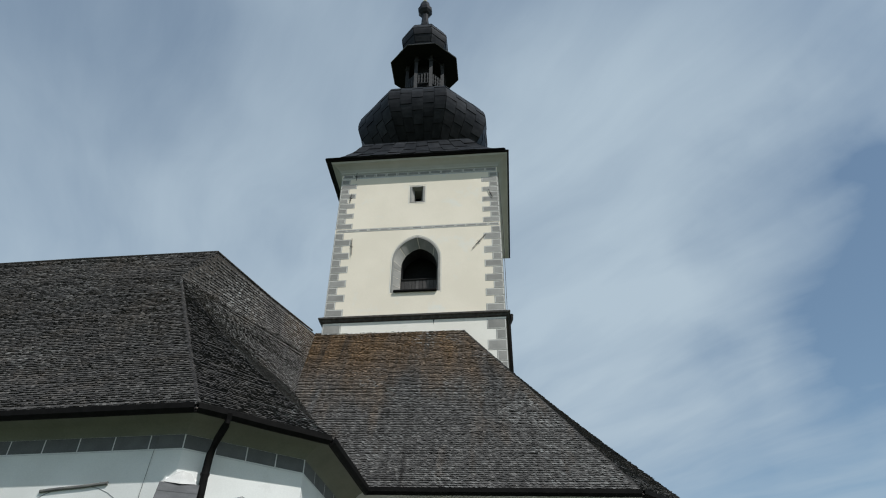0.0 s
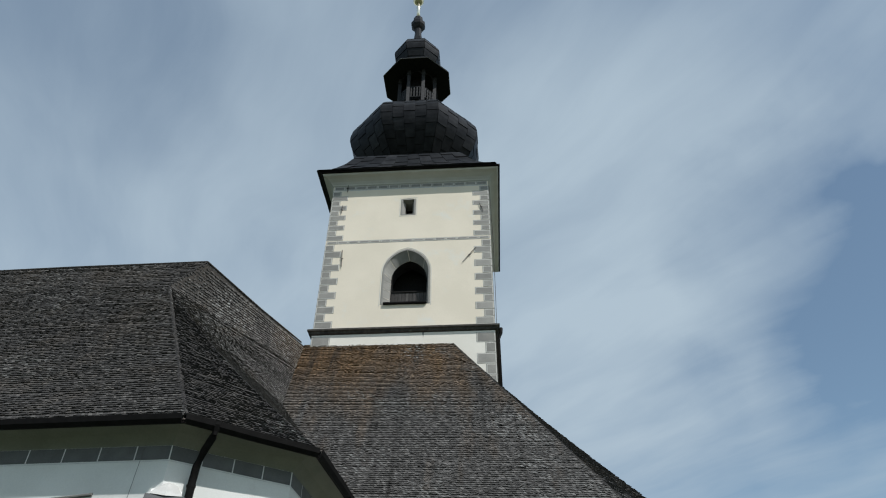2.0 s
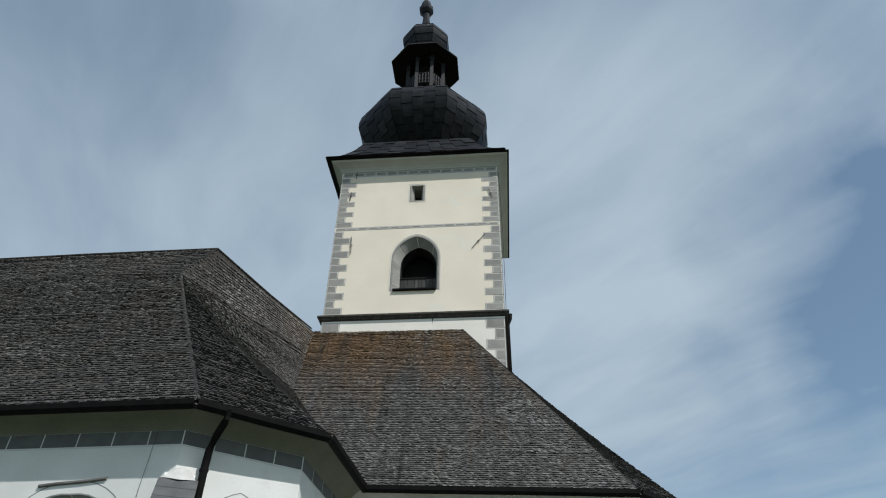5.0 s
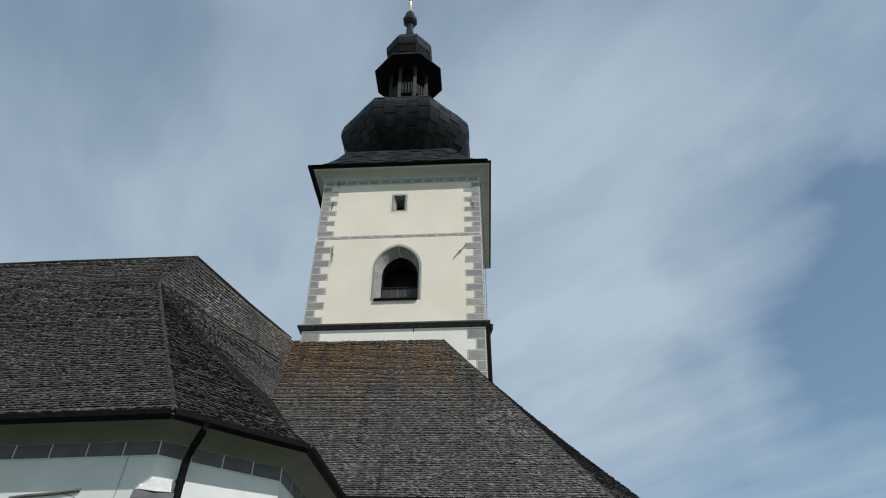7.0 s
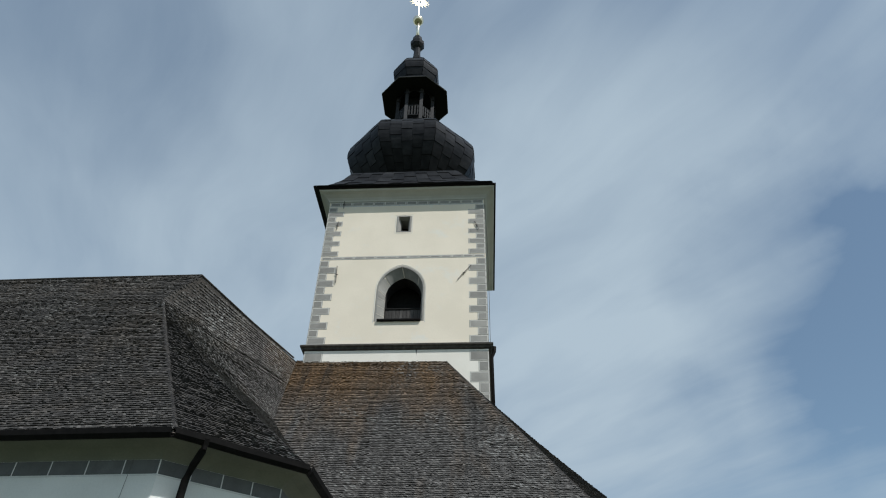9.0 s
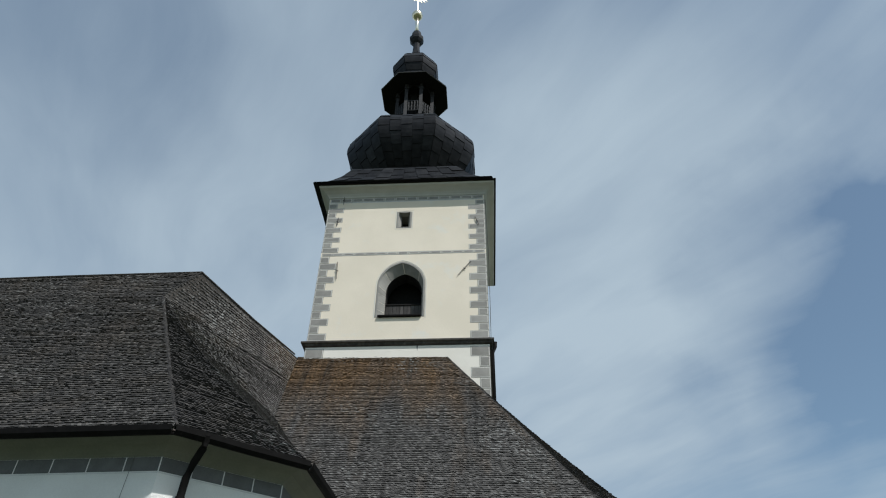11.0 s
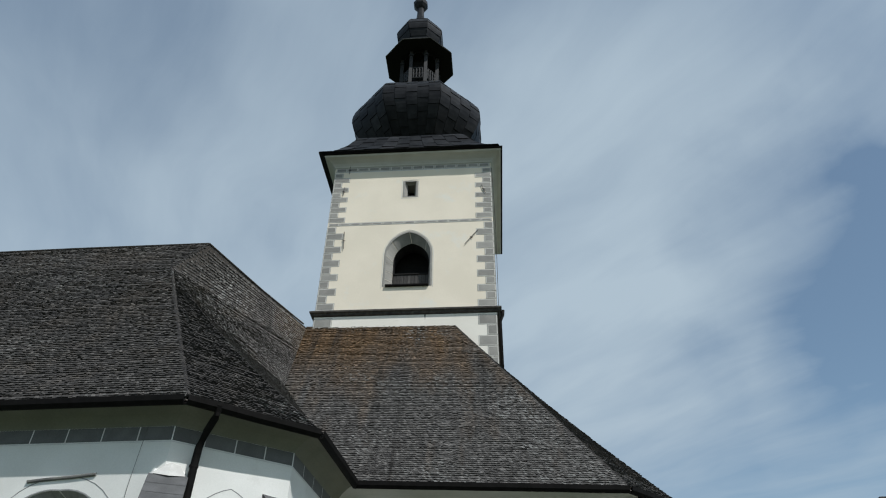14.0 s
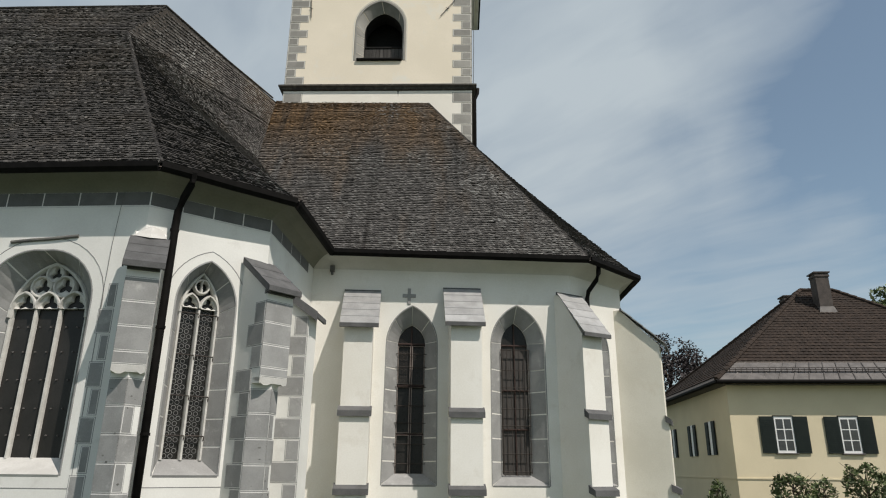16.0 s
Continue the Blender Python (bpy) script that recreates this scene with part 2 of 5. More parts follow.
# darker shingle for the corner slope, the hip strips and two ridge caps
M_shingle_b = material("dark_shingle", (.046, .042, .039), (.024, .022, .021), 0.9, spec=0.3, scale=7, grain=45, bump=0.5, island=0.42, streak=(1, 1, .35), dirt=((.045, .040, .034), .55, .48, .72), lichen=((.17, .17, .16), .20, .48, .64, 0.0))
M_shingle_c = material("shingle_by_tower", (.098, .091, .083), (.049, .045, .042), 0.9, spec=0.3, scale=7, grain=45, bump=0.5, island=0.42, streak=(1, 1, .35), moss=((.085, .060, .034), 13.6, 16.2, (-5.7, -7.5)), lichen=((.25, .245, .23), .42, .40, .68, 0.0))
M_board = material("slate_board", (.115, .115, .115), (.08, .08, .08), 0.75, spec=0.3, scale=3, grain=40, bump=0.35, island=0.12)
M_board_l = material("grey_board", (.34, .34, .335), (.26, .26, .255), 0.7, scale=3, grain=40, bump=0.35, island=0.12)
M_gutter = material("black_sheet", (.007, .0065, .006), (.011, .010, .0095), 0.6, spec=0.06, scale=5, grain=30, bump=0.1)
M_tin = material("dome_sheet", (.021, .021, .022), (.010, .010, .011), 0.42, spec=0.11, scale=2.5, grain=18, bump=0.25, island=0.4)
M_tin_p = material("worn_dark_paint", (.034, .033, .033), (.02, .02, .02), 0.6, spec=0.3, scale=6, grain=40, bump=0.3)
M_frame_b = material("red_brown_frame", (.055, .033, .027), (.035, .022, .019), 0.6, spec=0.3, scale=6, grain=40, bump=0.2)
M_frame_l = material("pale_brown_casement", (.24, .21, .19), (.17, .145, .13), 0.6, spec=0.3, scale=6, grain=40, bump=0.2)
M_rod = material("pale_gilding", (.92, .86, .72), (.85, .78, .62), 0.3, metal=1.0, scale=6, grain=30, bump=0.05)
M_string_t = material("tarred_slab", (.085, .078, .068), (.045, .042, .038), 0.9, spec=0.2, scale=5, grain=40, bump=0.6, dirt=((.16, .155, .13), 3.0, .56, .74))
M_glass_a = material("protective_glass", (.030, .028, .026), (.020, .019, .017), 0.35, spec=0.3, scale=1.5, grain=30, bump=0.05)
M_tin_d = material("dark_timber", (.014, .013, .012), (.008, .008, .007), 0.8, spec=0.2, scale=6, grain=40, bump=0.3)
M_gold = material("gilding", (.95, .84, .62), (.90, .77, .52), 0.22, metal=1.0, scale=6, grain=30, bump=0.05)
M_glint = material("bright_gilding", (1.0, .86, .60), (.95, .80, .52), 0.42, metal=1.0, scale=6, grain=30, bump=0.1)
M_glass_d = material("leaded_glass", (.014, .014, .013), (.024, .023, .021), 0.3, spec=0.2, scale=2, grain=30, bump=0.05)
M_lead = material("lead_came", (.19, .19, .185), (.12, .12, .118), 0.7, metal=0.0, scale=10, grain=60, bump=0.1)
M_iron = material("wrought_iron", (.035, .030, .027), (.05, .038, .03), 0.6, metal=0.4, scale=10, grain=60, bump=0.2)
M_curtain = material("protective_grille", (.060, .053, .047), (.030, .027, .024), 0.7, scale=6, grain=50, bump=0.2, streak=(8, 8, .4))
M_timber = material("grey_timber", (.12, .10, .085), (.06, .052, .045), 0.85, scale=4, grain=40, bump=0.5, streak=(5, 5, .5))
M_tile = material("roof_tile", (.043, .031, .024), (.029, .022, .018), 0.9, spec=0.2, scale=3, grain=40, bump=0.3, island=0.15)
M_zinc = material("zinc_strip", (.15, .138, .13), (.095, .088, .083), 0.6, spec=0.3, scale=3, grain=20, bump=0.15)
M_shutter = material("dark_green_shutter", (.006, .012, .010), (.010, .017, .014), 0.6, spec=0.3, scale=4, grain=40, bump=0.15)
M_white = material("white_joinery", (.82, .82, .80), (.76, .76, .74), 0.45, scale=4, grain=30, bump=0.05)
M_pane = material("window_pane", (.03, .035, .04), (.05, .055, .06), 0.06, scale=3, grain=10, bump=0.02)
M_chimney = material("chimney_render", (.085, .07, .062), (.055, .047, .042), 0.9, scale=4, grain=30, bump=0.5)
M_grass = material("grass", (.046, .062, .026), (.032, .045, .019), 0.9, scale=0.4, grain=8, bump=0.5, depth=0.05)
M_leaf = material("leaf", (.085, .115, .035), (.045, .065, .020), 0.6, scale=3, grain=20, bump=0.1, island=0.6)
M_leaf_d = material("copper_leaf", (.022, .018, .020), (.035, .024, .022), 0.6, scale=3, grain=20, bump=0.1, island=0.7)
M_bark = material("bark", (.09, .07, .05), (.05, .04, .03), 0.9, scale=5, grain=30, bump=0.7, streak=(3, 3, .5))

# ---- mesh helpers ----
BASE = {}


def thing(name, x, y, z=0.0, label="", category="", group="", kind=""):
    ob = new(name)
    ob.location = (x, y, z)
    BASE[ob] = Vector((x, y, z))
    return tagged(ob, label, category, group, kind)


def part(name, verts, faces, mat, parent, label="", smooth=False, kind=""):
    """One mesh object, its vertices given in world space, under a thing or a part."""
    base = BASE.get(parent, Vector((0, 0, 0)))
    if kind != "stuff":
        seen, index, kept = {}, [], []
        for v in verts:
            key = (round(v[0], 4), round(v[1], 4), round(v[2], 4))
            if key not in seen:
                seen[key] = len(kept)
                kept.append(v)
            index.append(seen[key])
        faces = [tuple(dict.fromkeys(index[i] for i in f)) for f in faces]
        verts, faces = kept, [f for f in faces if len(f) > 2]
    me = bpy.data.meshes.new(name)
    me.from_pydata([(v[0] - base.x, v[1] - base.y, v[2] - base.z) for v in verts], [], faces)
    me.materials.append(mat)
    if smooth:
        me.polygons.foreach_set("use_smooth", [True] * len(me.polygons))
    me.update()
    ob = new(name, me)
    BASE[ob] = base
    if parent:
        ob.parent = parent
    return tagged(ob, label, kind=kind)


class Geo:
    """Vertices and faces of one mesh."""

    def __init__(self):
        self.v, self.f = [], []

    def face(self, *pts):
        i = len(self.v)
        self.v += [tuple(p) for p in pts]
        self.f.append(tuple(range(i, i + len(pts))))

    def hexa(self, p):
        """Eight corners: four below, four above, in the same order."""
        i = len(self.v)
        self.v += [tuple(q) for q in p]
        for a in ((3, 2, 1, 0), (4, 5, 6, 7), (0, 1, 5, 4), (1, 2, 6, 5), (2, 3, 7, 6), (3, 0, 4, 7)):
            self.f.append(tuple(i + k for k in a))

    def loft(self, rings, close=True, caps=True):
        i, n = len(self.v), len(rings[0])
        for r in rings:
            self.v += [tuple(q) for q in r]
        for k in range(len(rings) - 1):
            for j in range(n if close else n - 1):
                a, b = i + k * n + j, i + k * n + (j + 1) % n
                self.f.append((a, b, b + n, a + n))
        if caps and close:
            self.f.append(tuple(i + j for j in range(n))[::-1])
            self.f.append(tuple(i + (len(rings) - 1) * n + j for j in range(n)))

    def tube(self, pts, r, n=8, scale=None):
        rings = []
        pts = [Vector(p) for p in pts]
        for k, p in enumerate(pts):
            d = (pts[min(k + 1, len(pts) - 1)] - pts[max(k - 1, 0)]).normalized()
            s = d.cross(Vector((0.3, 0.2, 1)) if abs(d.z) < 0.9 else Vector((1, 0, 0))).normalized()
            t = d.cross(s)
            rk = r * (scale[k] if scale else 1)
            rings.append([p + (s * math.cos(2 * math.pi * j / n) + t * math.sin(2 * math.pi * j / n)) * rk for j in range(n)])
        self.loft(rings)

    def put(self, name, mat, parent, label="", smooth=False, kind=""):
        return part(name, self.v, self.f, mat, parent, label, smooth, kind)


class Wall:
    """A vertical plane: u along it, d out of it, z up."""

    def __init__(self, origin, along, out_side=1):
        a = Vector(along).normalized()
        self.o, self.a = Vector(origin), a
        self.n = Vector((a.y, -a.x)) * out_side

    def __call__(self, u, d, z):
        p = self.o + self.a * u + self.n * d
        return Vector((p.x, p.y, z))

    def box(self, g, u0, u1, d0, d1, z0, z1, bevel=0.0):
        if bevel:
            b = bevel
            g.loft([[self(u0, d0, z0), self(u1, d0, z0), self(u1, d0, z1), self(u0, d0, z1)], [self(u0, d1 - b, z0), self(u1, d1 - b, z0), self(u1, d1 - b, z1), self(u0, d1 - b, z1)],
                    [self(u0 + b, d1, z0 + b), self(u1 - b, d1, z0 + b), self(u1 - b, d1, z1 - b), self(u0 + b, d1, z1 - b)]])
        else:
            g.hexa([self(u0, d0, z0), self(u1, d0, z0), self(u1, d1, z0), self(u0, d1, z0), self(u0, d0, z1), self(u1, d0, z1), self(u1, d1, z1), self(u0, d1, z1)])

    def plate(self, g, u0, u1, z0, z1, d):
        self.box(g, u0, u1, d - 0.012, d, z0, z1)


def arch(c, hw, zs, za, n=9):
    """Points of a pointed arch from its left spring over the apex to its right spring."""
    rise = za - zs
    R = (hw * hw + rise * rise) / (2 * hw)
    end = math.atan2(rise, R - hw) if R > hw else math.pi - math.atan2(rise, hw - R)
    left = [(c - hw + R - R * math.cos(end * k / n), zs + R * math.sin(end * k / n)) for k in range(n + 1)]
    return left + [(2 * c - u, z) for u, z in left[-2::-1]]


def outline(c, hw, zb, zs, za, jambs=8, n=9, hwb=None):
    hwb = hwb or hw
    lft = [(c - hwb + (hwb - hw) * k / jambs, zb + (zs - zb) * k / jambs) for k in range(jambs)]
    return lft + arch(c, hw, zs, za, n) + [(2 * c - u, z) for u, z in lft[::-1]]


def pierced(g, w, u0, u1, z0, z1, hole, d=0.0):
    """Wall face with one arched hole whose outline starts and ends at the sill."""
    zb = hole[0][1]
    g.face(w(u0, d, z0), w(u1, d, z0), w(u1, d, zb), w(u0, d, zb))
    k = max(range(len(hole)), key=lambda i: hole[i][1])
    lft, rgt = hole[:k + 1], hole[k:]
    g.face(w(u0, d, zb), *[w(u, d, z) for u, z in lft], w(lft[-1][0], d, z1), w(u0, d, z1))
    g.face(*[w(u, d, z) for u, z in rgt], w(u1, d, zb), w(u1, d, z1), w(rgt[0][0], d, z1))


def ribbon(g, w, pts, width, d0, d1, closed=False):
    """A bar of rectangular section, with a chamfered front, along a flat curve in the wall's plane."""
    n = len(pts)
    P = [Vector(p) for p in pts]
    rings = []
    for k in range(n):
        a, b = (P[k - 1], P[(k + 1) % n]) if closed else (P[max(k - 1, 0)], P[min(k + 1, n - 1)])
        t = (b - a).normalized()
        s = Vector((-t.y, t.x)) * width / 2
        l, r, li, ri = P[k] + s, P[k] - s, P[k] + s * .45, P[k] - s * .45
        dm = d0 + (d1 - d0) * .55
        rings.append([w(l.x, d0, l.y), w(l.x, dm, l.y), w(li.x, d1, li.y), w(ri.x, d1, ri.y), w(r.x, dm, r.y), w(r.x, d0, r.y)])
    if closed:
        rings.append(rings[0])
    g.loft(rings, caps=not closed)


def circle(c, z, r, n=16, a0=0.0, a1=360.0):
    return [(c + r * math.cos(radians(a0 + (a1 - a0) * k / n)), z + r * math.sin(radians(a0 + (a1 - a0) * k / n))) for k in range(n + (0 if a1 - a0 == 360 else 1))]


H = lambda z: z + EYE
# ---- ground ----
g = Geo()
for i in range(-10, 10):
    for j in range(-10, 10):
        s = 60
        q = [(i * s, j * s), (i * s + s, j * s), (i * s + s, j * s + s), (i * s, j * s + s)]
        g.face(*[(x, y, 0.0 if abs(x) < 100 and abs(y) < 100 else noise.noise((x * .01, y * .01, 0)) * 2 - 1.5) for x, y in q])
g.put("ground", M_grass, None, "mown grass churchyard lawn round the church", kind="structure")

# ---- church: walls ----
church = thing("church", 0, 20, 0, "whitewashed gothic church with grey painted quoins and a shingle roof", "church")
ZE = H(6.3)                     # eaves
WTOP = 7.5                      # top of the plain wall, under the cove
wA = Wall((-6.0, 14.07), (-1, .1), -1)
wB = Wall((-6.0, 14.07), (.818, .575))
wC = Wall((-3.65, 15.72), (.107, .994))
wF = Wall((-3.2, 19.9), (1, .025))
wG = Wall((4.85, 20.1), (.777, .629))
wH = Wall((6.95, 21.8), (.05, 1))
LB, LC, LG = 2.872, 4.2, 2.70
holeA = outline(2.23, 1.27, 1.42, 5.0, 6.12)
holeB = outline(1.52, .69, 1.42, 5.1, 6.14)
holeF1 = outline(3.10, .77, 1.16, 5.2, 6.38, hwb=.79)
holeF2 = outline(6.33, .83, 1.16, 5.2, 6.47, hwb=.84)
inA = outline(2.16, .90, 1.74, 4.7, 5.95)
inB = outline(1.49, .45, 1.74, 4.95, 5.92)
inF1 = outline(3.10, .42, 1.46, 5.25, 5.86)
holeG = outline(1.02, .83, 1.16, 5.2, 6.40)
inG = outline(1.02, .42, 1.45, 5.25, 5.90)
inF2 = outline(6.29, .41, 1.43, 5.3, 5.99)
WALLS = [("wall_south", wA, 0, 13, [(holeA, inA, .5)], M_lime), ("wall_chamfer", wB, 0, LB, [(holeB, inB, .45)], M_lime), ("wall_return", wC, 0, LC, [], M_lime),
         ("wall_chapel", wF, 0, 8.05, [(holeF1, inF1, .45), (holeF2, inF2, .45)], M_lime_r), ("wall_chapel_chamfer", wG, 0, LG, [(holeG, inG, .45)], M_lime_r), ("wall_chapel_side", wH, 0, 6, [], M_lime_r)]
for name, w, u0, u1, holes, mat in WALLS:
    g = Geo()
    cuts = [u0] + [(a[0][-1][0] + b[0][0][0]) / 2 for a, b in zip(holes, holes[1:])] + [u1]
    if not holes:
        g.face(w(u0, 0, 0), w(u1, 0, 0), w(u1, 0, WTOP + .3), w(u0, 0, WTOP + .3))
    for (hole, inner, dep), a, b in zip(holes, cuts, cuts[1:]):
        pierced(g, w, a, b, 0, WTOP + .3, hole)
        g.loft([[w(u, 0, z) for u, z in hole], [w(u, -dep, z) for u, z in inner], [w(u, -.9, z) for u, z in inner]], caps=False)
        pierced(g, w, a, b, 0, WTOP + .3, inner, -.9)
    if not holes:
        g.face(w(u0, -.9, 0), w(u1, -.9, 0), w(u1, -.9, WTOP + .3), w(u0, -.9, WTOP + .3))
    g.put(name.split("_")[0], mat, church, "lime-washed wall")
# plain walls that close the body behind
for a, b in (((-19, 15.4), (-19, 26)), ((-19, 26), (-5.9, 25.6)), ((7.3, 27.8), (2.2, 28.2))):
    w = Wall(a, (b[0] - a[0], b[1] - a[1]))
    g = Geo()
    w.box(g, 0, math.dist(a, b), -.4, 0, 0, WTOP + .3)
    g.put("wall", M_lime, church)

# cove under the eaves, gutter and roof
EAVE = [(-18, 14.7), (-5.65, 13.47), (-3.05, 15.42), (-2.63, 19.28), (5.32, 19.5), (7.49, 21.5), (7.9, 28)]
FOOT = [(-18.1, 15.28), (-6.0, 14.07), (-3.65, 15.72), (-3.2, 19.9), (4.85, 20.1), (6.95, 21.8), (7.26, 28)]
for k in range(6):
    g = Geo()
    rings = []
    for t, zz in ((0, WTOP - .02), (.03, WTOP + .02), (.12, WTOP + .08), (.35, WTOP + .2), (.65, WTOP + .29), (.93, WTOP + .33), (.93, ZE)):
        rings.append([(FOOT[j][0] + (EAVE[j][0] - FOOT[j][0]) * t, FOOT[j][1] + (EAVE[j][1] - FOOT[j][1]) * t, zz) for j in (k, k + 1)])
    g.loft(rings, close=False)
    # first three lengths take the plaster coloured with shade, the rest the pale one
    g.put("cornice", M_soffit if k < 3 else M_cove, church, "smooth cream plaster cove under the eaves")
    a, b = Vector((*EAVE[k], ZE - .05)), Vector((*EAVE[k + 1], ZE - .05))
    g = Geo()
    prof = [(.0, .05), (-.015, -.02), (.03, -.09), (.09, -.10), (.14, -.04), (.15, .05), (.13, .05), (.12, -.03), (.08, -.075), (.04, -.07), (.005, -.01)]
    d = (b - a).normalized()
    nrm = Vector((d.y, -d.x, 0))
    if nrm.dot(Vector((EAVE[k][0] - FOOT[k][0], EAVE[k][1] - FOOT[k][1], 0))) < 0:
        nrm = -nrm
    nn = max(2, int((b - a).length / .8))
    rings = [[a + (b - a) * (i / nn) + nrm * (p * 1.35 - .05) + Vector((0, 0, q * 1.35 + .012 * noise.noise((i * .7, k, 0)))) for p, q in prof] for i in range(nn + 1)]
    g.loft(rings)
    gut = g.put("gutter", M_gutter, church, "black sheet-metal half-round gutter")
    for i in range(1, nn):
        g = Geo()
        p = a + (b - a) * (i / nn)
        g.tube([p + nrm * -.06 + Vector((0, 0, .06)), p + nrm * -.065 + Vector((0, 0, -.03)), p + nrm * .0 + Vector((0, 0, -.115)), p + nrm * .09 + Vector((0, 0, -.05)), p + nrm * .105 + Vector((0, 0, .06))], .012, 5)
        g.put("gutter_hook", M_gutter, gut)

# roof slopes: foot edge, head edge, and how far the slope sags inward
ZR = H(15.0)
APEX, LRIDGE, TCOR, RRIDGE = Vector((-9.62, 18.8, H(13.5))), Vector((-8.79, 19.4, ZR)), Vector((-6.25, 25.62, ZR + .1)), Vector((.21, 25.2, ZR + .1))
E3 = [Vector((*p, ZE + .03)) for p in EAVE]


def bent(a, b, t, sag):
    """A point on the bowed line from the eaves a up to b; t is the share of the height."""
    k = t + sag * 4 * t * (1 - t)
    p = a.lerp(b, k)
    return Vector((p.x, p.y, a.z + (b.z - a.z) * t))


def edge_of(path):
    """An edge as a function of the height above the eaves."""
    def at(z):
        for (a, b, bow) in path:
            if z <= b.z + 1e-6 or (a, b, bow) == path[-1]:
                t = (z - a.z) / max(b.z - a.z, 1e-6)
                return bent(a, b, t, bow) if 0 <= t <= 1 else a.lerp(b, t)
    return at


def slope(name, left, right, z0, z1, mat, label, row=.104, wid=.078, thick=.027, seed=1, slack=.0):
    """One roof slope between two edges: a boarded deck and courses of split shingles laid on it."""
    rnd = random.Random(seed)
    zs = [z0]
    while zs[-1] < z1:
        z = zs[-1]
        a, b = left(z), left(min(z + .05, z1 + .05))
        m0, m1 = (left(z) + right(z)) / 2, (left(z + .05) + right(z + .05)) / 2
        along = (right(z0 + .01) - left(z0 + .01)).normalized()
        dm = m1 - m0
        dm -= along * dm.dot(along)
        zs.append(z + row * .05 / max(dm.length, .01))
    deck = Geo()
    N = 90
    rings = [[left(z0 + (z1 - z0) * i / N), right(z0 + (z1 - z0) * i / N)] for i in range(N + 1)]
    deck.loft([[p - Vector((0, 0, .10)) for p in r] for r in rings], close=False)
    roof = deck.put("roof", M_timber, church, label)
    verts, faces = [], []
    for k in range(len(zs) - 1):
        za, zb = zs[k], min(zs[k] + (zs[k + 1] - zs[k]) * 1.25, z1 + .02)
        if za >= z1:
            break
        la, ra, lb, rb = left(za), right(za), left(zb), right(zb)
        L = (ra - la).length
        if L < .03:
            continue
        dirn = (ra - la) / L
        up = (lb + rb) / 2 - (la + ra) / 2
        nrm = dirn.cross(up).normalized()
        if nrm.z < 0:
            nrm = -nrm
        wob = [noise.noise((k * .37, x * .6, seed)) * .008 for x in range(int(L) + 3)]
        drop = rnd.gauss(0, .012)
        s = -rnd.random() * wid
        while s < L:
            w = wid * (.6 + .8 * rnd.random())
            s0, s1 = max(s, 0), min(s + w, L)
            s += w
            if s1 - s0 < .015:
                continue
            g0, g1 = (s0 + .003) / L, (s1 - .003) / L
            th = thick * (.55 + .9 * rnd.random())
            lip = rnd.gauss(0, .014) - .006 + drop + .016 * noise.noise((k * .9, s0 * .5, seed * 3.1))
            lift = wob[int(s0)] + rnd.gauss(0, .0015)
            i = len(verts)
            p0, p1 = la.lerp(ra, g0), la.lerp(ra, g1)
            q0, q1 = lb.lerp(rb, g0), lb.lerp(rb, g1)
            dn = (p0 - q0).normalized() * lip
            t0, t1 = nrm * (th + lift + .012), nrm * (th + lift + .012 + rnd.gauss(0, .002))
            verts += [p0 + dn + t0, p1 + dn + t1, q1 + nrm * .008, q0 + nrm * .008, p0 + dn, p1 + dn]
            faces += [(i, i + 1, i + 2, i + 3), (i + 4, i + 5, i + 1, i), (i + 4, i, i + 3), (i + 1, i + 5, i + 2)]
    part("shingle_field", verts, faces, mat, roof, "weathered split wooden shingles in courses", kind="stuff")
    return roof


VMID = Vector((-5.98, 22.5, H(10.8)))
eA = edge_of([(Vector((-18, 14.7, ZE + .03)), Vector((-20, 20.3, ZR)), .01)])
eAB = edge_of([(E3[1], APEX, .01), (APEX, LRIDGE, 0)])
eAB1 = edge_of([(E3[1], APEX, .01)])
eBC1 = edge_of([(E3[2], APEX, .05)])
eBC = edge_of([(E3[2], APEX, .05), (APEX, LRIDGE, 0)])
eCF = edge_of([(E3[3], VMID, .02), (VMID, TCOR, 0)])
eFl = edge_of([(E3[3], VMID, .02), (VMID, TCOR, 0)])
eFG = edge_of([(E3[4], RRIDGE, 0)])
eGH = edge_of([(E3[5], RRIDGE, .03)])
eH = edge_of([(Vector((7.9, 28, ZE + .03)), Vector((.9, 29, ZR)), .03)])
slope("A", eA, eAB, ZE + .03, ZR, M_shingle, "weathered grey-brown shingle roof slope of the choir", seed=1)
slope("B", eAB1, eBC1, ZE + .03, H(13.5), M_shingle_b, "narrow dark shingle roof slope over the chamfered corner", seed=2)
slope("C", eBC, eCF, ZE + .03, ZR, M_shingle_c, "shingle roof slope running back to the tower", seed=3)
slope("F", eFl, eFG, ZE + .03, ZR + .1, M_shingle_m, "shingle roof of the chapel with brown moss near the ridge", seed=4)
slope("G", eFG, eGH, ZE + .03, ZR, M_shingle, "narrow shingle roof slope over the chapel corner", seed=5)
g = Geo()
g.loft([[eGH(ZE + .03 + i * .87), eH(ZE + .03 + i * .87)] for i in range(11)], close=False)
g.put("roof", M_shingle, church)
g = Geo()
g.face((-20, 20.3, ZR), LRIDGE - Vector((0, 0, .05)), (-13, 27, ZE), (-20, 27, ZE))
g.face(LRIDGE - Vector((0, 0, .05)), TCOR - Vector((0, 0, .05)), (-8.5, 27, ZE), (-13, 27, ZE))
g.put("roof", M_shingle, church)
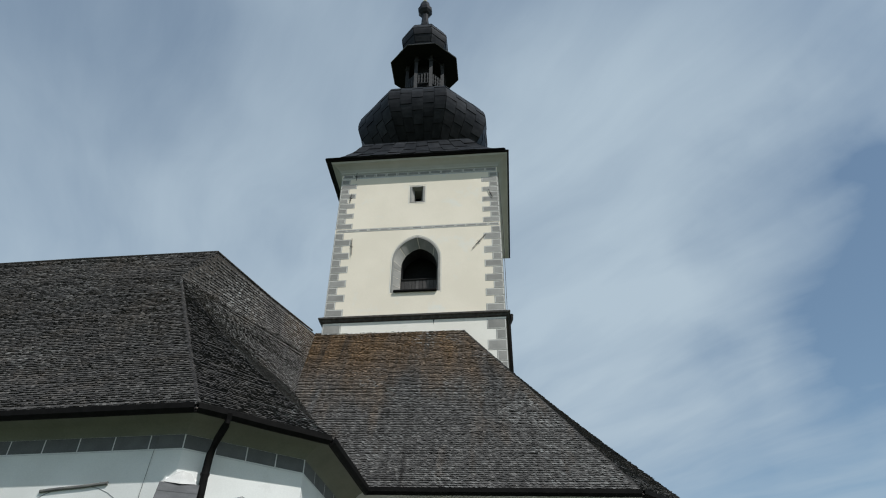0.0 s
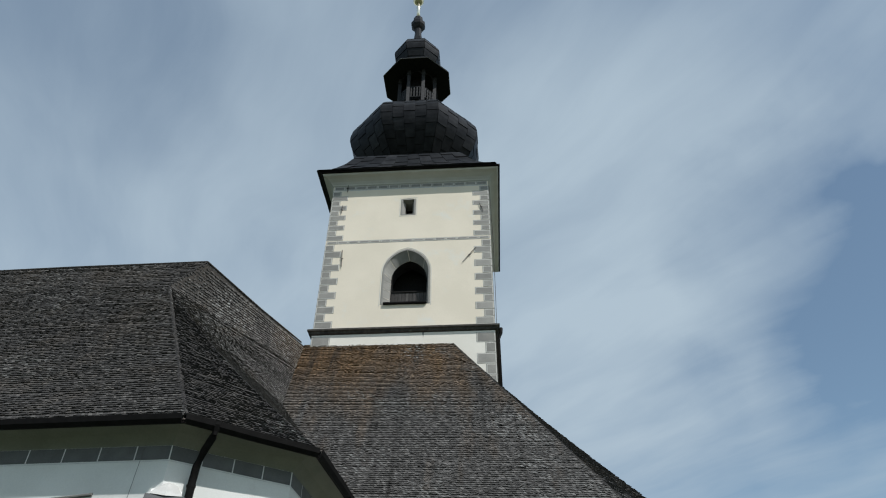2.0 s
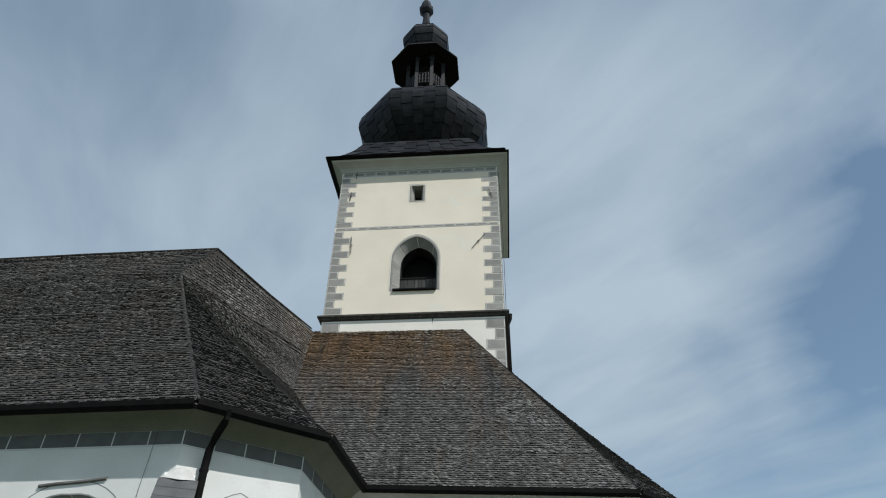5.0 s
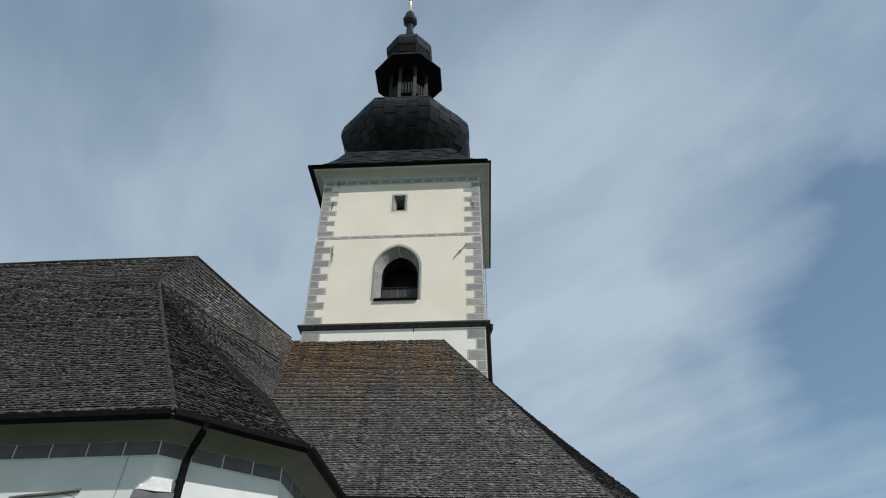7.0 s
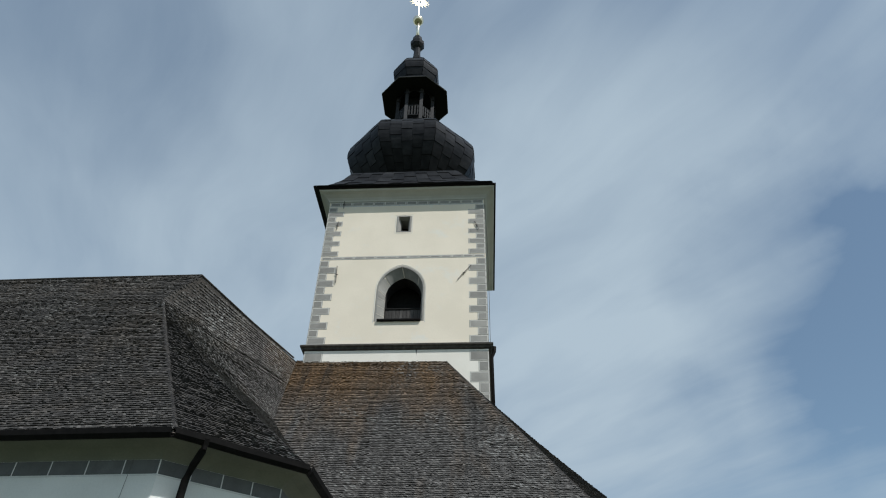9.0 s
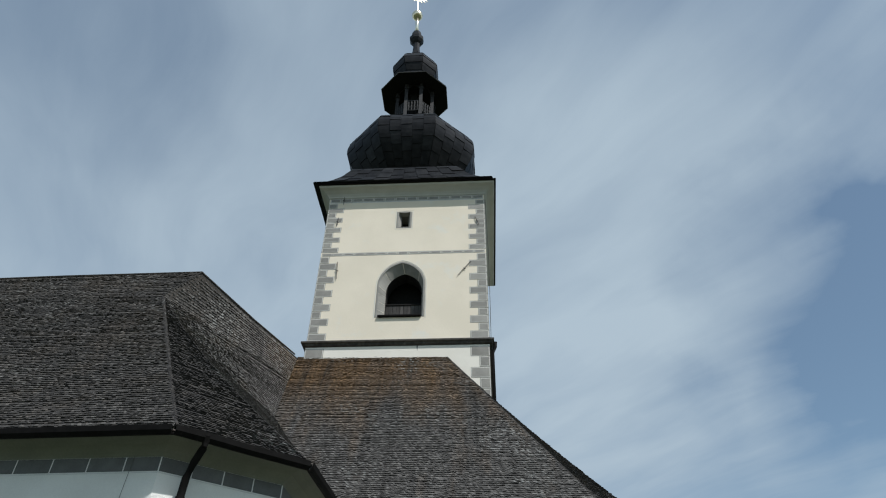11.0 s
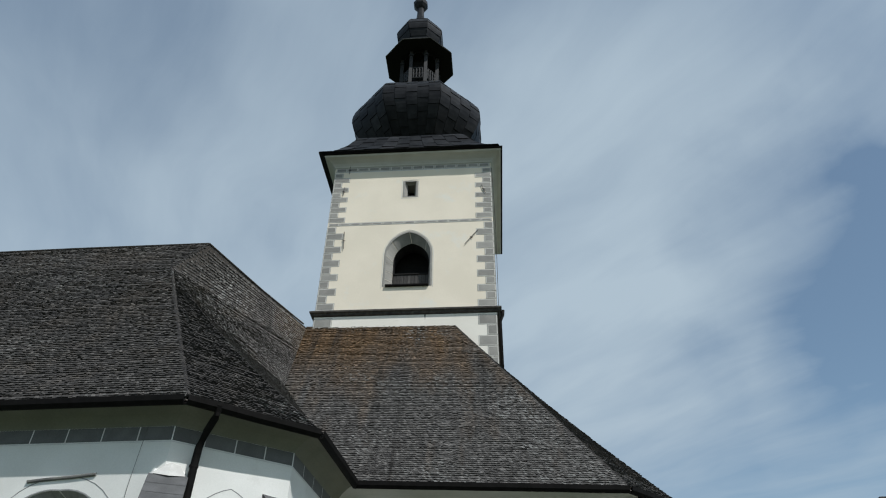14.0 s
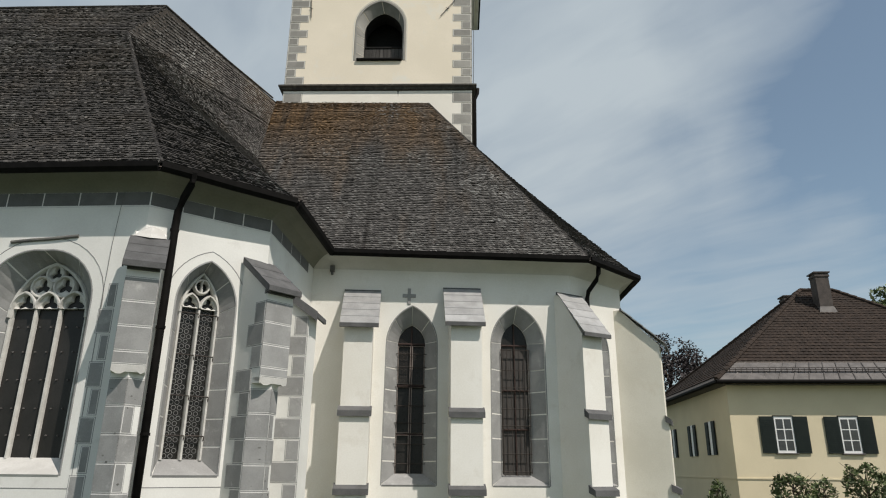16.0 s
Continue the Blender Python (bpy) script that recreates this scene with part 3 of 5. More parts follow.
def hip_strip(at, z0, z1, left, right, label, w=.21, step=.125):
    """Short shingles laid in pairs over a hip, each course lapping the one below."""
    left, right = Vector(left).normalized(), Vector(right).normalized()
    rnd = random.Random(round(z1 * 100))
    g = Geo()
    L = (at(z1) - at(z0)).length
    n = int(L / step)
    for k in range(n):
        p, q = at(z0 + (z1 - z0) * k / n), at(z0 + (z1 - z0) * min(k + 1.3, n) / n)
        top = Vector((0, 0, .075))
        for s in (left, right):
            ww = w * rnd.uniform(.85, 1.12)
            lip = (p - q).normalized() * rnd.uniform(0, .03)
            o = s * ww + Vector((0, 0, -.02))
            a0, a1, b0, b1 = p + lip + top, p + lip + o + Vector((0, 0, .06)), q + top * .6, q + o + Vector((0, 0, .03))
            d = Vector((0, 0, -.032))
            g.hexa([a0 + d, a1 + d, b1 + d, b0 + d, a0, a1, b1, b0])
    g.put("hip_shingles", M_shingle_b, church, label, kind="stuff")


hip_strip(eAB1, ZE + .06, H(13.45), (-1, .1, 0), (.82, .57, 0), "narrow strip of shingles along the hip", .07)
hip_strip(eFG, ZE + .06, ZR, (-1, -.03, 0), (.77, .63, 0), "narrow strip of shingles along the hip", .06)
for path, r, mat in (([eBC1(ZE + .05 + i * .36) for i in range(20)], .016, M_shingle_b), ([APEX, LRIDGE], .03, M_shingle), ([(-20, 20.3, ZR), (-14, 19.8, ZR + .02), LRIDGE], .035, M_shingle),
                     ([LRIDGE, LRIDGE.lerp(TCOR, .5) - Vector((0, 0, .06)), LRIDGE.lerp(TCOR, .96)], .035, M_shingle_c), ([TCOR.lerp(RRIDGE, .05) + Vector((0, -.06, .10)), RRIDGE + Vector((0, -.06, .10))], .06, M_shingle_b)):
    g = Geo()
    g.tube([Vector(p) + Vector((0, 0, .02)) for p in path], r, 6)
    g.put("ridge_cap", mat, church)

# painted frieze under the cove
for w, u0, u1, step, first in ((wA, 0.0, 12.4, .845, .80), (wB, 0.0, LB, .718, .718), (wC, 0.0, 3.6, .9, .9)):
    g = Geo()
    w.plate(g, u0, u1, 7.125, 7.15, .008)
    fr = g.put("painted_frieze", M_line, church, "grey painted block frieze with white joints")
    us = [u0] + [first + step * i for i in range(int((u1 - first) / step) + 1)] + [u1]
    for a, b in zip(us, us[1:]):
        if b - a > .05:
            g = Geo()
            w.plate(g, a + .014, b - .014, 7.165, 7.475, .007)
            g.put("block", M_frieze, fr)
    for a in us[1:-1]:
        g = Geo()
        w.plate(g, a - .014, a + .014, 7.15, 7.475, .006)
        g.put("joint_line", M_line, fr)


# ---- windows ----
def reveal_blocks(w, hole, inner, dep, parent, mat, bounds, only=None):
    """Grey painted blocks on the splay, with white joints between them."""
    cen = Vector((sum(u for u, z in inner) / len(inner), sum(z for u, z in inner) / len(inner)))
    for a, b in zip(bounds, bounds[1:]):
        pts = []
        n = max(2, int((b - a) * 1.0 + .5))
        for k in range(n + 1):
            s = a + (b - a) * k / n
            s = min(max(s, a + (.035 if a < 8 or a > 25 else .09)), b - (.035 if b < 9 or b > 26 else .09))
            i = min(int(s), len(hole) - 2)
            t = s - i
            o = Vector(hole[i]).lerp(Vector(hole[i + 1]), t)
            q = Vector(inner[i]).lerp(Vector(inner[i + 1]), t)
            if o.y < min(hole[8][1], inner[8][1]):
                q = Vector((inner[0][0] if o.x < cen.x else inner[-1][0], max(o.y, inner[0][1])))
            pts.append((o, q))
        g = Geo()
        r0, r1 = [], []
        for o, q in pts:
            o2, q2 = o.lerp(q, .05), o.lerp(q, .985)
            shift = (cen - q); shift = shift.normalized() * .006
            r0.append(w(o2.x + shift.x, -dep * .05 + .004, o2.y + shift.y)); r1.append(w(q2.x + shift.x, -dep * .985 + .004, q2.y + shift.y))
        g.loft([r0, r1], close=False)
        g.put("painted_block", mat, parent)


def painted_line(w, c, hw, zb, zs, za, width, parent):
    g = Geo()
    ribbon(g, w, outline(c, hw, zb, zs, za), width, 0, .006, closed=True)
    g.put("painted_line", M_grey, parent, "thin grey painted line round the window")


def glass(w, inner, dep, parent, mat, label):
    g = Geo()
    g.face(*[w(u, -dep - .06, z) for u, z in inner])
    g.face(*[w(u, -dep - .075, z) for u, z in inner][::-1])
    return g.put("glazing", mat, parent, label)


def church_window(label, w, hole, inner, dep, bounds, mat=M_grey):
    p = w((hole[0][0] + hole[-1][0]) / 2, 0, hole[0][1])
    root = Geo()
    ribbon(root, w, hole, .035, 0, .005)
    win = root.put("window", mat, church, label)
    reveal_blocks(w, hole, inner, dep, win, mat, bounds)
    # sloping sill
    g = Geo()
    h0, h1, i0, i1 = hole[0], hole[-1], inner[0], inner[-1]
    g.hexa([w(h0[0] + .02, .0, h0[1] - .03), w(h1[0] - .02, .0, h0[1] - .03), w(i1[0], -dep, i0[1] - .05), w(i0[0], -dep, i0[1] - .05),
            w(h0[0] + .02, .02, h0[1] + .02), w(h1[0] - .02, .02, h0[1] + .02), w(i1[0], -dep, i0[1] + .02), w(i0[0], -dep, i0[1] + .02)])
    g.put("sill", M_sill if w is wA else M_grey, win)
    return win


def lead_rings(w, parent, u0, u1, z0, z1, d, r=.065, mat=M_lead):
    g = Geo()
    row, z = 0, z0 + r
    while z < z1 - r * .4:
        u = u0 + r * (1 if row % 2 == 0 else 2)
        while u < u1 - r * .4:
            pts = circle(u, z, r * .86, 8)
            inn = circle(u, z, r * .64, 8)
            g.loft([[w(a, d, b) for a, b in pts + pts[:1]], [w(a, d + .002, b) for a, b in inn + inn[:1]]], close=False)
            u += 2 * r
        z += r * 1.74
        row += 1
    return g.put("lead_lattice", mat, parent, "lead lattice of small round panes", kind="stuff")


def foil(w, g, c, z, r, n, a0, wid, d0, d1):
    """A ring with n cusps inside it."""
    ribbon(g, w, circle(c, z, r, 20), wid, d0, d1, closed=True)
    for k in range(n):
        a = radians(a0 + 360 * k / n)
        pu, pz = c + r * math.cos(a), z + r * math.sin(a)
        ribbon(g, w, [(pu, pz), (c + r * .42 * math.cos(a), z + r * .42 * math.sin(a))], wid * .9, d0, d1 - .01)


def pierced_plate(g, w, outer, c, z, r, d0, d1, n=36):
    """A stone plate within an outline, pierced by a trefoil of size r round (c, z)."""
    ro, ri = [], []
    for k in range(n):
        a = 2 * math.pi * k / n
        du, dz = math.cos(a), math.sin(a)
        best = 9.0
        for (x0, y0), (x1, y1) in zip(outer, outer[1:] + outer[:1]):
            ex, ey = x1 - x0, y1 - y0
            det = du * ey - dz * ex
            if abs(det) > 1e-9:
                t = ((x0 - c) * ey - (y0 - z) * ex) / det
                s = ((x0 - c) * dz - (y0 - z) * du) / det
                if t > 0 and -1e-6 <= s <= 1 + 1e-6:
                    best = min(best, t)
        q = min(r * (.68 + .32 * math.cos(3 * (a - math.pi / 2))), best * .9)
        ro.append((c + du * best, z + dz * best))
        ri.append((c + du * q, z + dz * q))
    mid = [((a[0] + b[0] * 3) / 4, (a[1] + b[1] * 3) / 4) for a, b in zip(ro, ri)]
    g.loft([[w(u, d1, v) for u, v in ro], [w(u, d1 - .02, v) for u, v in mid], [w(u, d1 - .06, v) for u, v in ri], [w(u, d0, v) for u, v in ri], [w(u, d0, v) for u, v in ro]], caps=False)


JB = [0, 1.3, 2.6, 4, 5.3, 6.6, 8.5, 12.8, 17, 21.2, 25.5, 27.4, 28.7, 30, 31.4, 32.7, 34]
win = church_window("tall three-light gothic window with white stone tracery and dark glass", wA, holeA, inA, .5, JB)
painted_line(wA, 2.19, 1.48, 1.18, 5.0, 6.40, .02, win)
gl = glass(wA, inA, .5, win, M_glass_a, "dark glass panels")
for u in (1.30, 1.915, 2.47, 3.02):
    g = Geo()
    ribbon(g, wA, [(u, 1.74), (u, 4.95)], .065, -.56, -.44)
    g.put("mullion", M_trace, win, "white stone mullion")
g = Geo()
for a, b in ((1.30, 1.915), (1.915, 2.47), (2.47, 3.02)):
    c, hw = (a + b) / 2, (b - a) / 2
    ribbon(g, wA, arch(c, hw, 4.9, 5.27, 6), .08, -.56, -.38)
    pierced_plate(g, wA, arch(c, hw, 4.9, 5.27, 6), c, 5.03, hw * .72, -.56, -.45)
ribbon(g, wA, circle(1.90, 5.40, .23, 20), .066, -.56, -.40, closed=True)
pierced_plate(g, wA, circle(1.90, 5.40, .23, 20), 1.90, 5.40, .23 * .82, -.56, -.45)
ribbon(g, wA, circle(2.42, 5.40, .23, 20), .066, -.56, -.40, closed=True)
pierced_plate(g, wA, circle(2.42, 5.40, .23, 20), 2.42, 5.40, .23 * .82, -.56, -.45)
ribbon(g, wA, circle(2.16, 5.70, .19, 20), .066, -.56, -.40, closed=True)
pierced_plate(g, wA, circle(2.16, 5.70, .19, 20), 2.16, 5.70, .19 * .82, -.56, -.45)
ribbon(g, wA, outline(2.16, .88, 4.7, 4.7, 5.93, jambs=1), .10, -.56, -.39)
g.put("tracery", M_trace, win, "white stone tracery with foiled circles")
for z in (2.2, 2.75, 3.35, 3.95, 4.5):
    for u in (1.5, 1.75, 2.1, 2.35, 2.62, 2.85):
        g = Geo()
        g.tube([wA(u, -.56, z + .006), wA(u, -.52, z + .006)], .016, 6)
        g.put("stud", M_zinc, win, "small metal fixing stud")
g = Geo()
pts = [(3.02, 6.31), (2.6, 6.35), (2.1, 6.38), (1.6, 6.43), (1.5, 6.44)]
ribbon(g, wA, pts, .07, 0, .05)
g.put("hood_fillet", M_string, win, "weathered stone fillet above the arch")

win = church_window("two-light gothic window with round leaded panes and stone tracery", wB, holeB, inB, .45, JB)
painted_line(wB, 1.52, .93, 1.2, 5.1, 6.37, .02, win)
gl = glass(wB, inB, .45, win, M_glass_d, "dark leaded glass")
for u, b in ((1.07, .085), (1.49, .085), (1.91, .085)):
    g = Geo()
    ribbon(g, wB, [(u, 1.74), (u, 5.05)], b, -.5, -.36)
    g.put("mullion", M_trace, win, "white stone mullion")
g = Geo()
for c in (1.28, 1.70):
    ribbon(g, wB, arch(c, .2, 5.08, 5.40, 6), .07, -.5, -.33)
    pierced_plate(g, wB, arch(c, .2, 5.08, 5.40, 6), c, 5.20, .15, -.5, -.39)
foil(wB, g, 1.49, 5.60, .16, 2, 90, .06, -.5, -.34)
ribbon(g, wB, [(1.49, 5.44), (1.49, 5.76)], .035, -.5, -.38)
ribbon(g, wB, outline(1.49, .43, 4.95, 4.95, 5.90, jambs=1), .095, -.5, -.34)
g.put("tracery", M_trace, win, "white stone tracery")
for a, b in ((1.10, 1.45), (1.53, 1.88)):
    lead_rings(wB, win, a, b, 1.76, 5.2, -.49)
for z in (2.25, 3.1, 4.0, 4.95):
    for a, b in ((1.07, 1.49), (1.51, 1.92)):
        g = Geo()
        g.tube([wB(a, -.40, z), wB((a + b) / 2, -.38, z), wB(b, -.36, z), wB(b + .004, -.355, z - .04), wB(b, -.36, z - .1)], .014, 5)
        g.put("saddle_bar", M_iron, win)

win = church_window("narrow pointed chapel window with roundel glass and iron frames", wF, holeF1, inF1, .45, JB)
glass(wF, inF1, .45, win, M_glass_d, "dark leaded glass")
g = Geo()
for a, b in ((2.70, 3.07), (3.13, 3.5)):
    for z0, z1 in ((1.47, 2.55), (2.62, 3.95), (4.05, 5.2)):
        fr = Geo()
        ribbon(fr, wF, [(a, z0), (b, z0), (b, z1), (a, z1)], .035, -.5, -.43, closed=True)
        fr.put("casement", M_frame_l, win)
ribbon(g, wF, [(3.1, 1.46), (3.1, 5.84)], .05, -.5, -.45)
ribbon(g, wF, [(2.69, 5.27), (3.51, 5.27)], .06, -.5, -.45)
ribbon(g, wF, [(2.69, 4.0), (3.51, 4.0)], .05, -.5, -.45)
ribbon(g, wF, [(2.69, 2.58), (3.51, 2.58)], .05, -.5, -.45)
g.put("window_frame", M_frame_b, win)
lead_rings(wF, win, 2.70, 3.5, 4.08, 5.75, -.50, .06, M_iron)
for z in (1.75, 2.3, 2.9, 3.4, 3.95, 4.55, 4.95):
    g = Geo()
    g.tube([wF(2.63, -.38, z), wF(3.57, -.38, z)], .012, 5)
    g.put("saddle_bar", M_iron, win)

win = church_window("narrow pointed chapel window behind an iron bar grille", wF, holeF2, inF2, .45, JB)
glass(wF, inF2, .45, win, M_glass_d, "dark leaded glass")
g = Geo()
g.face(wF(5.9, -.49, 1.45), wF(6.68, -.49, 1.45), wF(6.68, -.49, 5.25), wF(5.9, -.49, 5.25))
g.put("inner_blind", M_curtain, win, "dull brown blind behind the bars")
g = Geo()
ribbon(g, wF, [(6.29, 1.44), (6.29, 5.95)], .045, -.49, -.44)
ribbon(g, wF, [(5.89, 5.28), (6.69, 5.28)], .06, -.49, -.44)
for z in (2.75, 3.9):
    ribbon(g, wF, [(5.88, z), (6.7, z)], .05, -.49, -.43)
g.put("window_frame", M_frame_b, win)
g = Geo()
ribbon(g, wF, [(5.86, 1.5), (6.72, 1.5), (6.72, 5.14), (5.86, 5.14)], .022, -.345, -.325, closed=True)
grille = g.put("bar_grille", M_iron, win, "wrought iron bar grille")
for z in (1.55, 2.05, 2.85, 3.35, 3.98, 4.5, 5.12):
    g = Geo()
    g.tube([wF(5.84, -.33, z), wF(6.74, -.33, z)], .013, 5)
    g.put("cross_bar", M_iron, grille)
for u in (5.9, 6.03, 6.16, 6.42, 6.55, 6.68):
    g = Geo()
    g.tube([wF(u, -.33, 1.5), wF(u, -.33, 5.15)], .010, 5)
    g.put("upright_bar", M_iron, grille)

win = church_window("narrow pointed chapel window half hidden by a buttress", wG, holeG, inG, .45, JB)
glass(wG, inG, .45, win, M_glass_d, "dark leaded glass")

g = Geo()
wF.box(g, 2.935, 3.035, 0, .03, 6.42, 6.92, .006)
wF.box(g, 2.78, 3.19, 0, .028, 6.63, 6.74, .006)
g.put("wall_cross", M_grey, church, "small grey stone cross set over the window")


# ---- buttresses ----
def boards(w, parent, u0, u1, d_in, d_out, z_in, z_out, n, mat, over=.0):
    """A sloping weather cap of overlapping boards with a thick lip."""
    for k in range(n):
        t0, t1 = k / n, (k + 1) / n
        a0, a1 = d_in + (d_out - d_in) * t0, d_in + (d_out - d_in) * t1 + .025
        b0, b1 = z_in + (z_out - z_in) * t0, z_in + (z_out - z_in) * t1 - .025
        g = Geo()
        th = .035
        g.hexa([w(u0, a0, b0 - th), w(u1, a0, b0 - th), w(u1, a1, b1 - th + .02), w(u0, a1, b1 - th + .02), w(u0, a0, b0), w(u1, a0, b0), w(u1, a1, b1 + .022), w(u0, a1, b1 + .022)])
        g.put("board", mat, parent)
    g = Geo()
    g.hexa([w(u0, d_out - .03, z_out - .13), w(u1, d_out - .03, z_out - .13), w(u1, d_out + .035, z_out - .13), w(u0, d_out + .035, z_out - .13), w(u0, d_out - .03, z_out - .02), w(u1, d_out - .03, z_out - .02), w(u1, d_out + .035, z_out - .02), w(u0, d_out + .035, z_out - .02)])
    g.put("lip_board", M_board, parent)


def chapel_buttress(w, u0, u1, proj, z_in, z_out, cu0, cu1, body, ledges=(3.2, 1.17), n=5):
    """A plain limewashed buttress with a boarded cap and two set-offs."""
    g = Geo()
    zl, zl2 = ledges
    slope_d = proj - .02
    rings = [[w(u0, -.3, 0), w(u1, -.3, 0), w(u1, proj + .16, 0), w(u0, proj + .16, 0)], [w(u0, -.3, zl2 - .06), w(u1, -.3, zl2 - .06), w(u1, proj + .16, zl2 - .06), w(u0, proj + .16, zl2 - .06)],
             [w(u0, -.3, zl2), w(u1, -.3, zl2), w(u1, proj + .07, zl2), w(u0, proj + .07, zl2)], [w(u0, -.3, zl - .05), w(u1, -.3, zl - .05), w(u1, proj + .07, zl - .05), w(u0, proj + .07, zl - .05)],
             [w(u0, -.3, zl + .05), w(u1, -.3, zl + .05), w(u1, proj, zl + .05), w(u0, proj, zl + .05)], [w(u0, -.3, z_out - .03), w(u1, -.3, z_out - .03), w(u1, proj, z_out - .03), w(u0, proj, z_out - .03)],
             [w(u0, -.3, z_in - .05), w(u1, -.3, z_in - .05), w(u1, 0, z_in - .05), w(u0, 0, z_in - .05)]]
    g.loft(rings)
    but = g.put("buttress", body, church, "limewashed buttress with a grey boarded cap")
    cap = Geo()
    w.box(cap, cu0, cu1, -.01, .05, z_in - .09, z_in)
    cap = cap.put("cap", M_board, but, "cap of overlapping grey boards")
    boards(w, cap, cu0, cu1, .03, proj + .2, z_in - .02, z_out, n, M_board_l)
    for z, dd in ((zl, .07), (zl2, .16)):
        g = Geo()
        g.hexa([w(u0 - .06, proj - .02, z - .14), w(u1 + .06, proj - .02, z - .14), w(u1 + .06, proj + dd + .09, z - .23), w(u0 - .06, proj + dd + .09, z - .23), w(u0 - .06, proj - .02, z + .07), w(u1 + .06, proj - .02, z + .07), w(u1 + .06, proj + dd + .09, z - .07), w(u0 - .06, proj + dd + .09, z - .07)])
        g.put("set_off", M_board, but, "dark slate set-off")
    return but


chapel_buttress(wF, 1.13, 1.95, .95, 6.83, 5.58, 1.0, 2.12, M_lime_r)
chapel_buttress(wF, 4.21, 5.11, .95, 6.97, 5.68, 4.03, 5.2, M_lime_r)
w3 = Wall((4.85 - .50, 20.1 - .25), (.88, .47))
chapel_buttress(w3, .08, .84, .95, 6.86, 5.45, -.02, 1.02, M_lime_r)
w4 = Wall((6.95 - .15, 21.8 - .37), (.40, .917))
chapel_buttress(w4, .0, .8, 1.15, 6.75, 5.5, -.1, .9, M_lime_w, n=4)


def quoin(w, parent, u0, u1, z0, z1, d=.0, sides=True):
    """A painted block: a white outline with a grey field on it."""
    g = Geo()
    w.plate(g, u0, u1, z0, z1, d + .004)
    q = g.put("quoin", M_grey, parent)
    g = Geo()
    e = 1 if sides else .0
    w.plate(g, u0 + .012 * e, u1 - .012 * e, z0 + .012, z1 - .012, d + .007)
    part("painted_line", g.v, g.f, M_line, q)
    g = Geo()
    w.plate(g, u0 + .03 * e, u1 - .03 * e, z0 + .028, z1 - .028, d + .010)
    part("field", g.v, g.f, M_grey, q)


def choir_buttress(corner, out, wid, proj, z_in, z_out, pointed, ledge_mat, shoulder):
    """A diagonal buttress with painted quoins, slate cap and, below its weathering, a pointed front."""
    o = Vector(out).normalized()
    al = Vector((-o.y, o.x))
    w = Wall((corner[0] - al.x * wid / 2, corner[1] - al.y * wid / 2), (al.x, al.y))
    if w.n.dot(o) < 0:
        w = Wall((corner[0] - al.x * wid / 2, corner[1] - al.y * wid / 2), (al.x, al.y), -1)
    g = Geo()
    zm = 3.45
    g.loft([[w(0, -.5, zm - .1), w(wid, -.5, zm - .1), w(wid, proj, zm - .1), w(0, proj, zm - .1)], [w(0, -.5, z_out - .02), w(wid, -.5, z_out - .02), w(wid, proj, z_out - .02), w(0, proj, z_out - .02)],
            [w(0, -.5, z_in - .05), w(wid, -.5, z_in - .05), w(wid, 0.05, z_in - .05), w(0, .05, z_in - .05)]])
    but = g.put("buttress", M_lime, church, "white buttress with grey painted quoins and a slate cap")
    g = Geo()
    m = wid / 2
    ps, pf = proj - .30, proj - .035
    g.loft([[w(.0, -.5, 0), w(wid, -.5, 0), w(wid, ps, 0), w(m + pointed, pf, 0), w(.0, ps, 0)], [w(.0, -.5, zm - .09), w(wid, -.5, zm - .09), w(wid, ps, zm - .09), w(m + pointed, pf, zm - .09), w(.0, ps, zm - .09)]])
    g.put("buttress_foot", M_lime, but)
    # chipped lower edge of the upper block
    g = Geo()
    cuts = [0, .16, .3, .46, .6, .74, .88, 1]
    low = [zm - .09 - .04 * noise.noise((c * 7, corner[0], 2)) - (.05 if i in (1, 2, 6) else 0) for i, c in enumerate(cuts)]
    g.loft([[w(wid * c, proj - .22, z + .05), w(wid * c, proj + .005, z), w(wid * c, proj + .014, zm + .03), w(wid * c, proj - .22, zm + .03)] for c, z in zip(cuts, low)])
    g.put("weathering", ledge_mat, but, "chipped plaster edge")
    # narrow dark box below the lip stands in for the shadow under the cap
    cap = Geo()
    w.box(cap, .0, wid, proj - .1, proj + .06, z_out - .16, z_out - .06)
    cap = cap.put("cap", M_board, but, "dark slate-board cap")
    d_in = .25 if shoulder else .03
    boards(w, cap, -.09, wid + .09, d_in, proj + .16, z_in - (.22 if shoulder else .03), z_out, 3, M_board)
    for u in (-.09, wid + .06):
        g = Geo()
        z_a = z_in - (.22 if shoulder else .03)
        g.hexa([w(u, d_in, z_a - .17), w(u + .03, d_in, z_a - .17), w(u + .03, proj + .16, z_out - .16), w(u, proj + .16, z_out - .16), w(u, d_in, z_a - .01), w(u + .03, d_in, z_a - .01), w(u + .03, proj + .16, z_out - .01), w(u, proj + .16, z_out - .01)])
        g.put("barge_board", M_board, cap)
    if shoulder:
        g = Geo()
        g.loft([[w(-.03, .25, z_in - .21), w(wid * .5, .36, z_in - .26), w(wid + .03, .25, z_in - .21), w(wid * .9, -.2, z_in - .1), w(wid * .1, -.2, z_in - .1)], [w(wid * .3, -.02, z_in + .08), w(wid * .5, .04, z_in + .11), w(wid * .8, -.02, z_in + .08), w(wid * .7, -.3, z_in + .08), w(wid * .3, -.3, z_in + .08)]])
        g.put("cap_shoulder", M_sill, but, "mortared shoulder above the cap")
    # painted quoins on the front, then on the pointed foot
    z, k = z_out - .30, 0
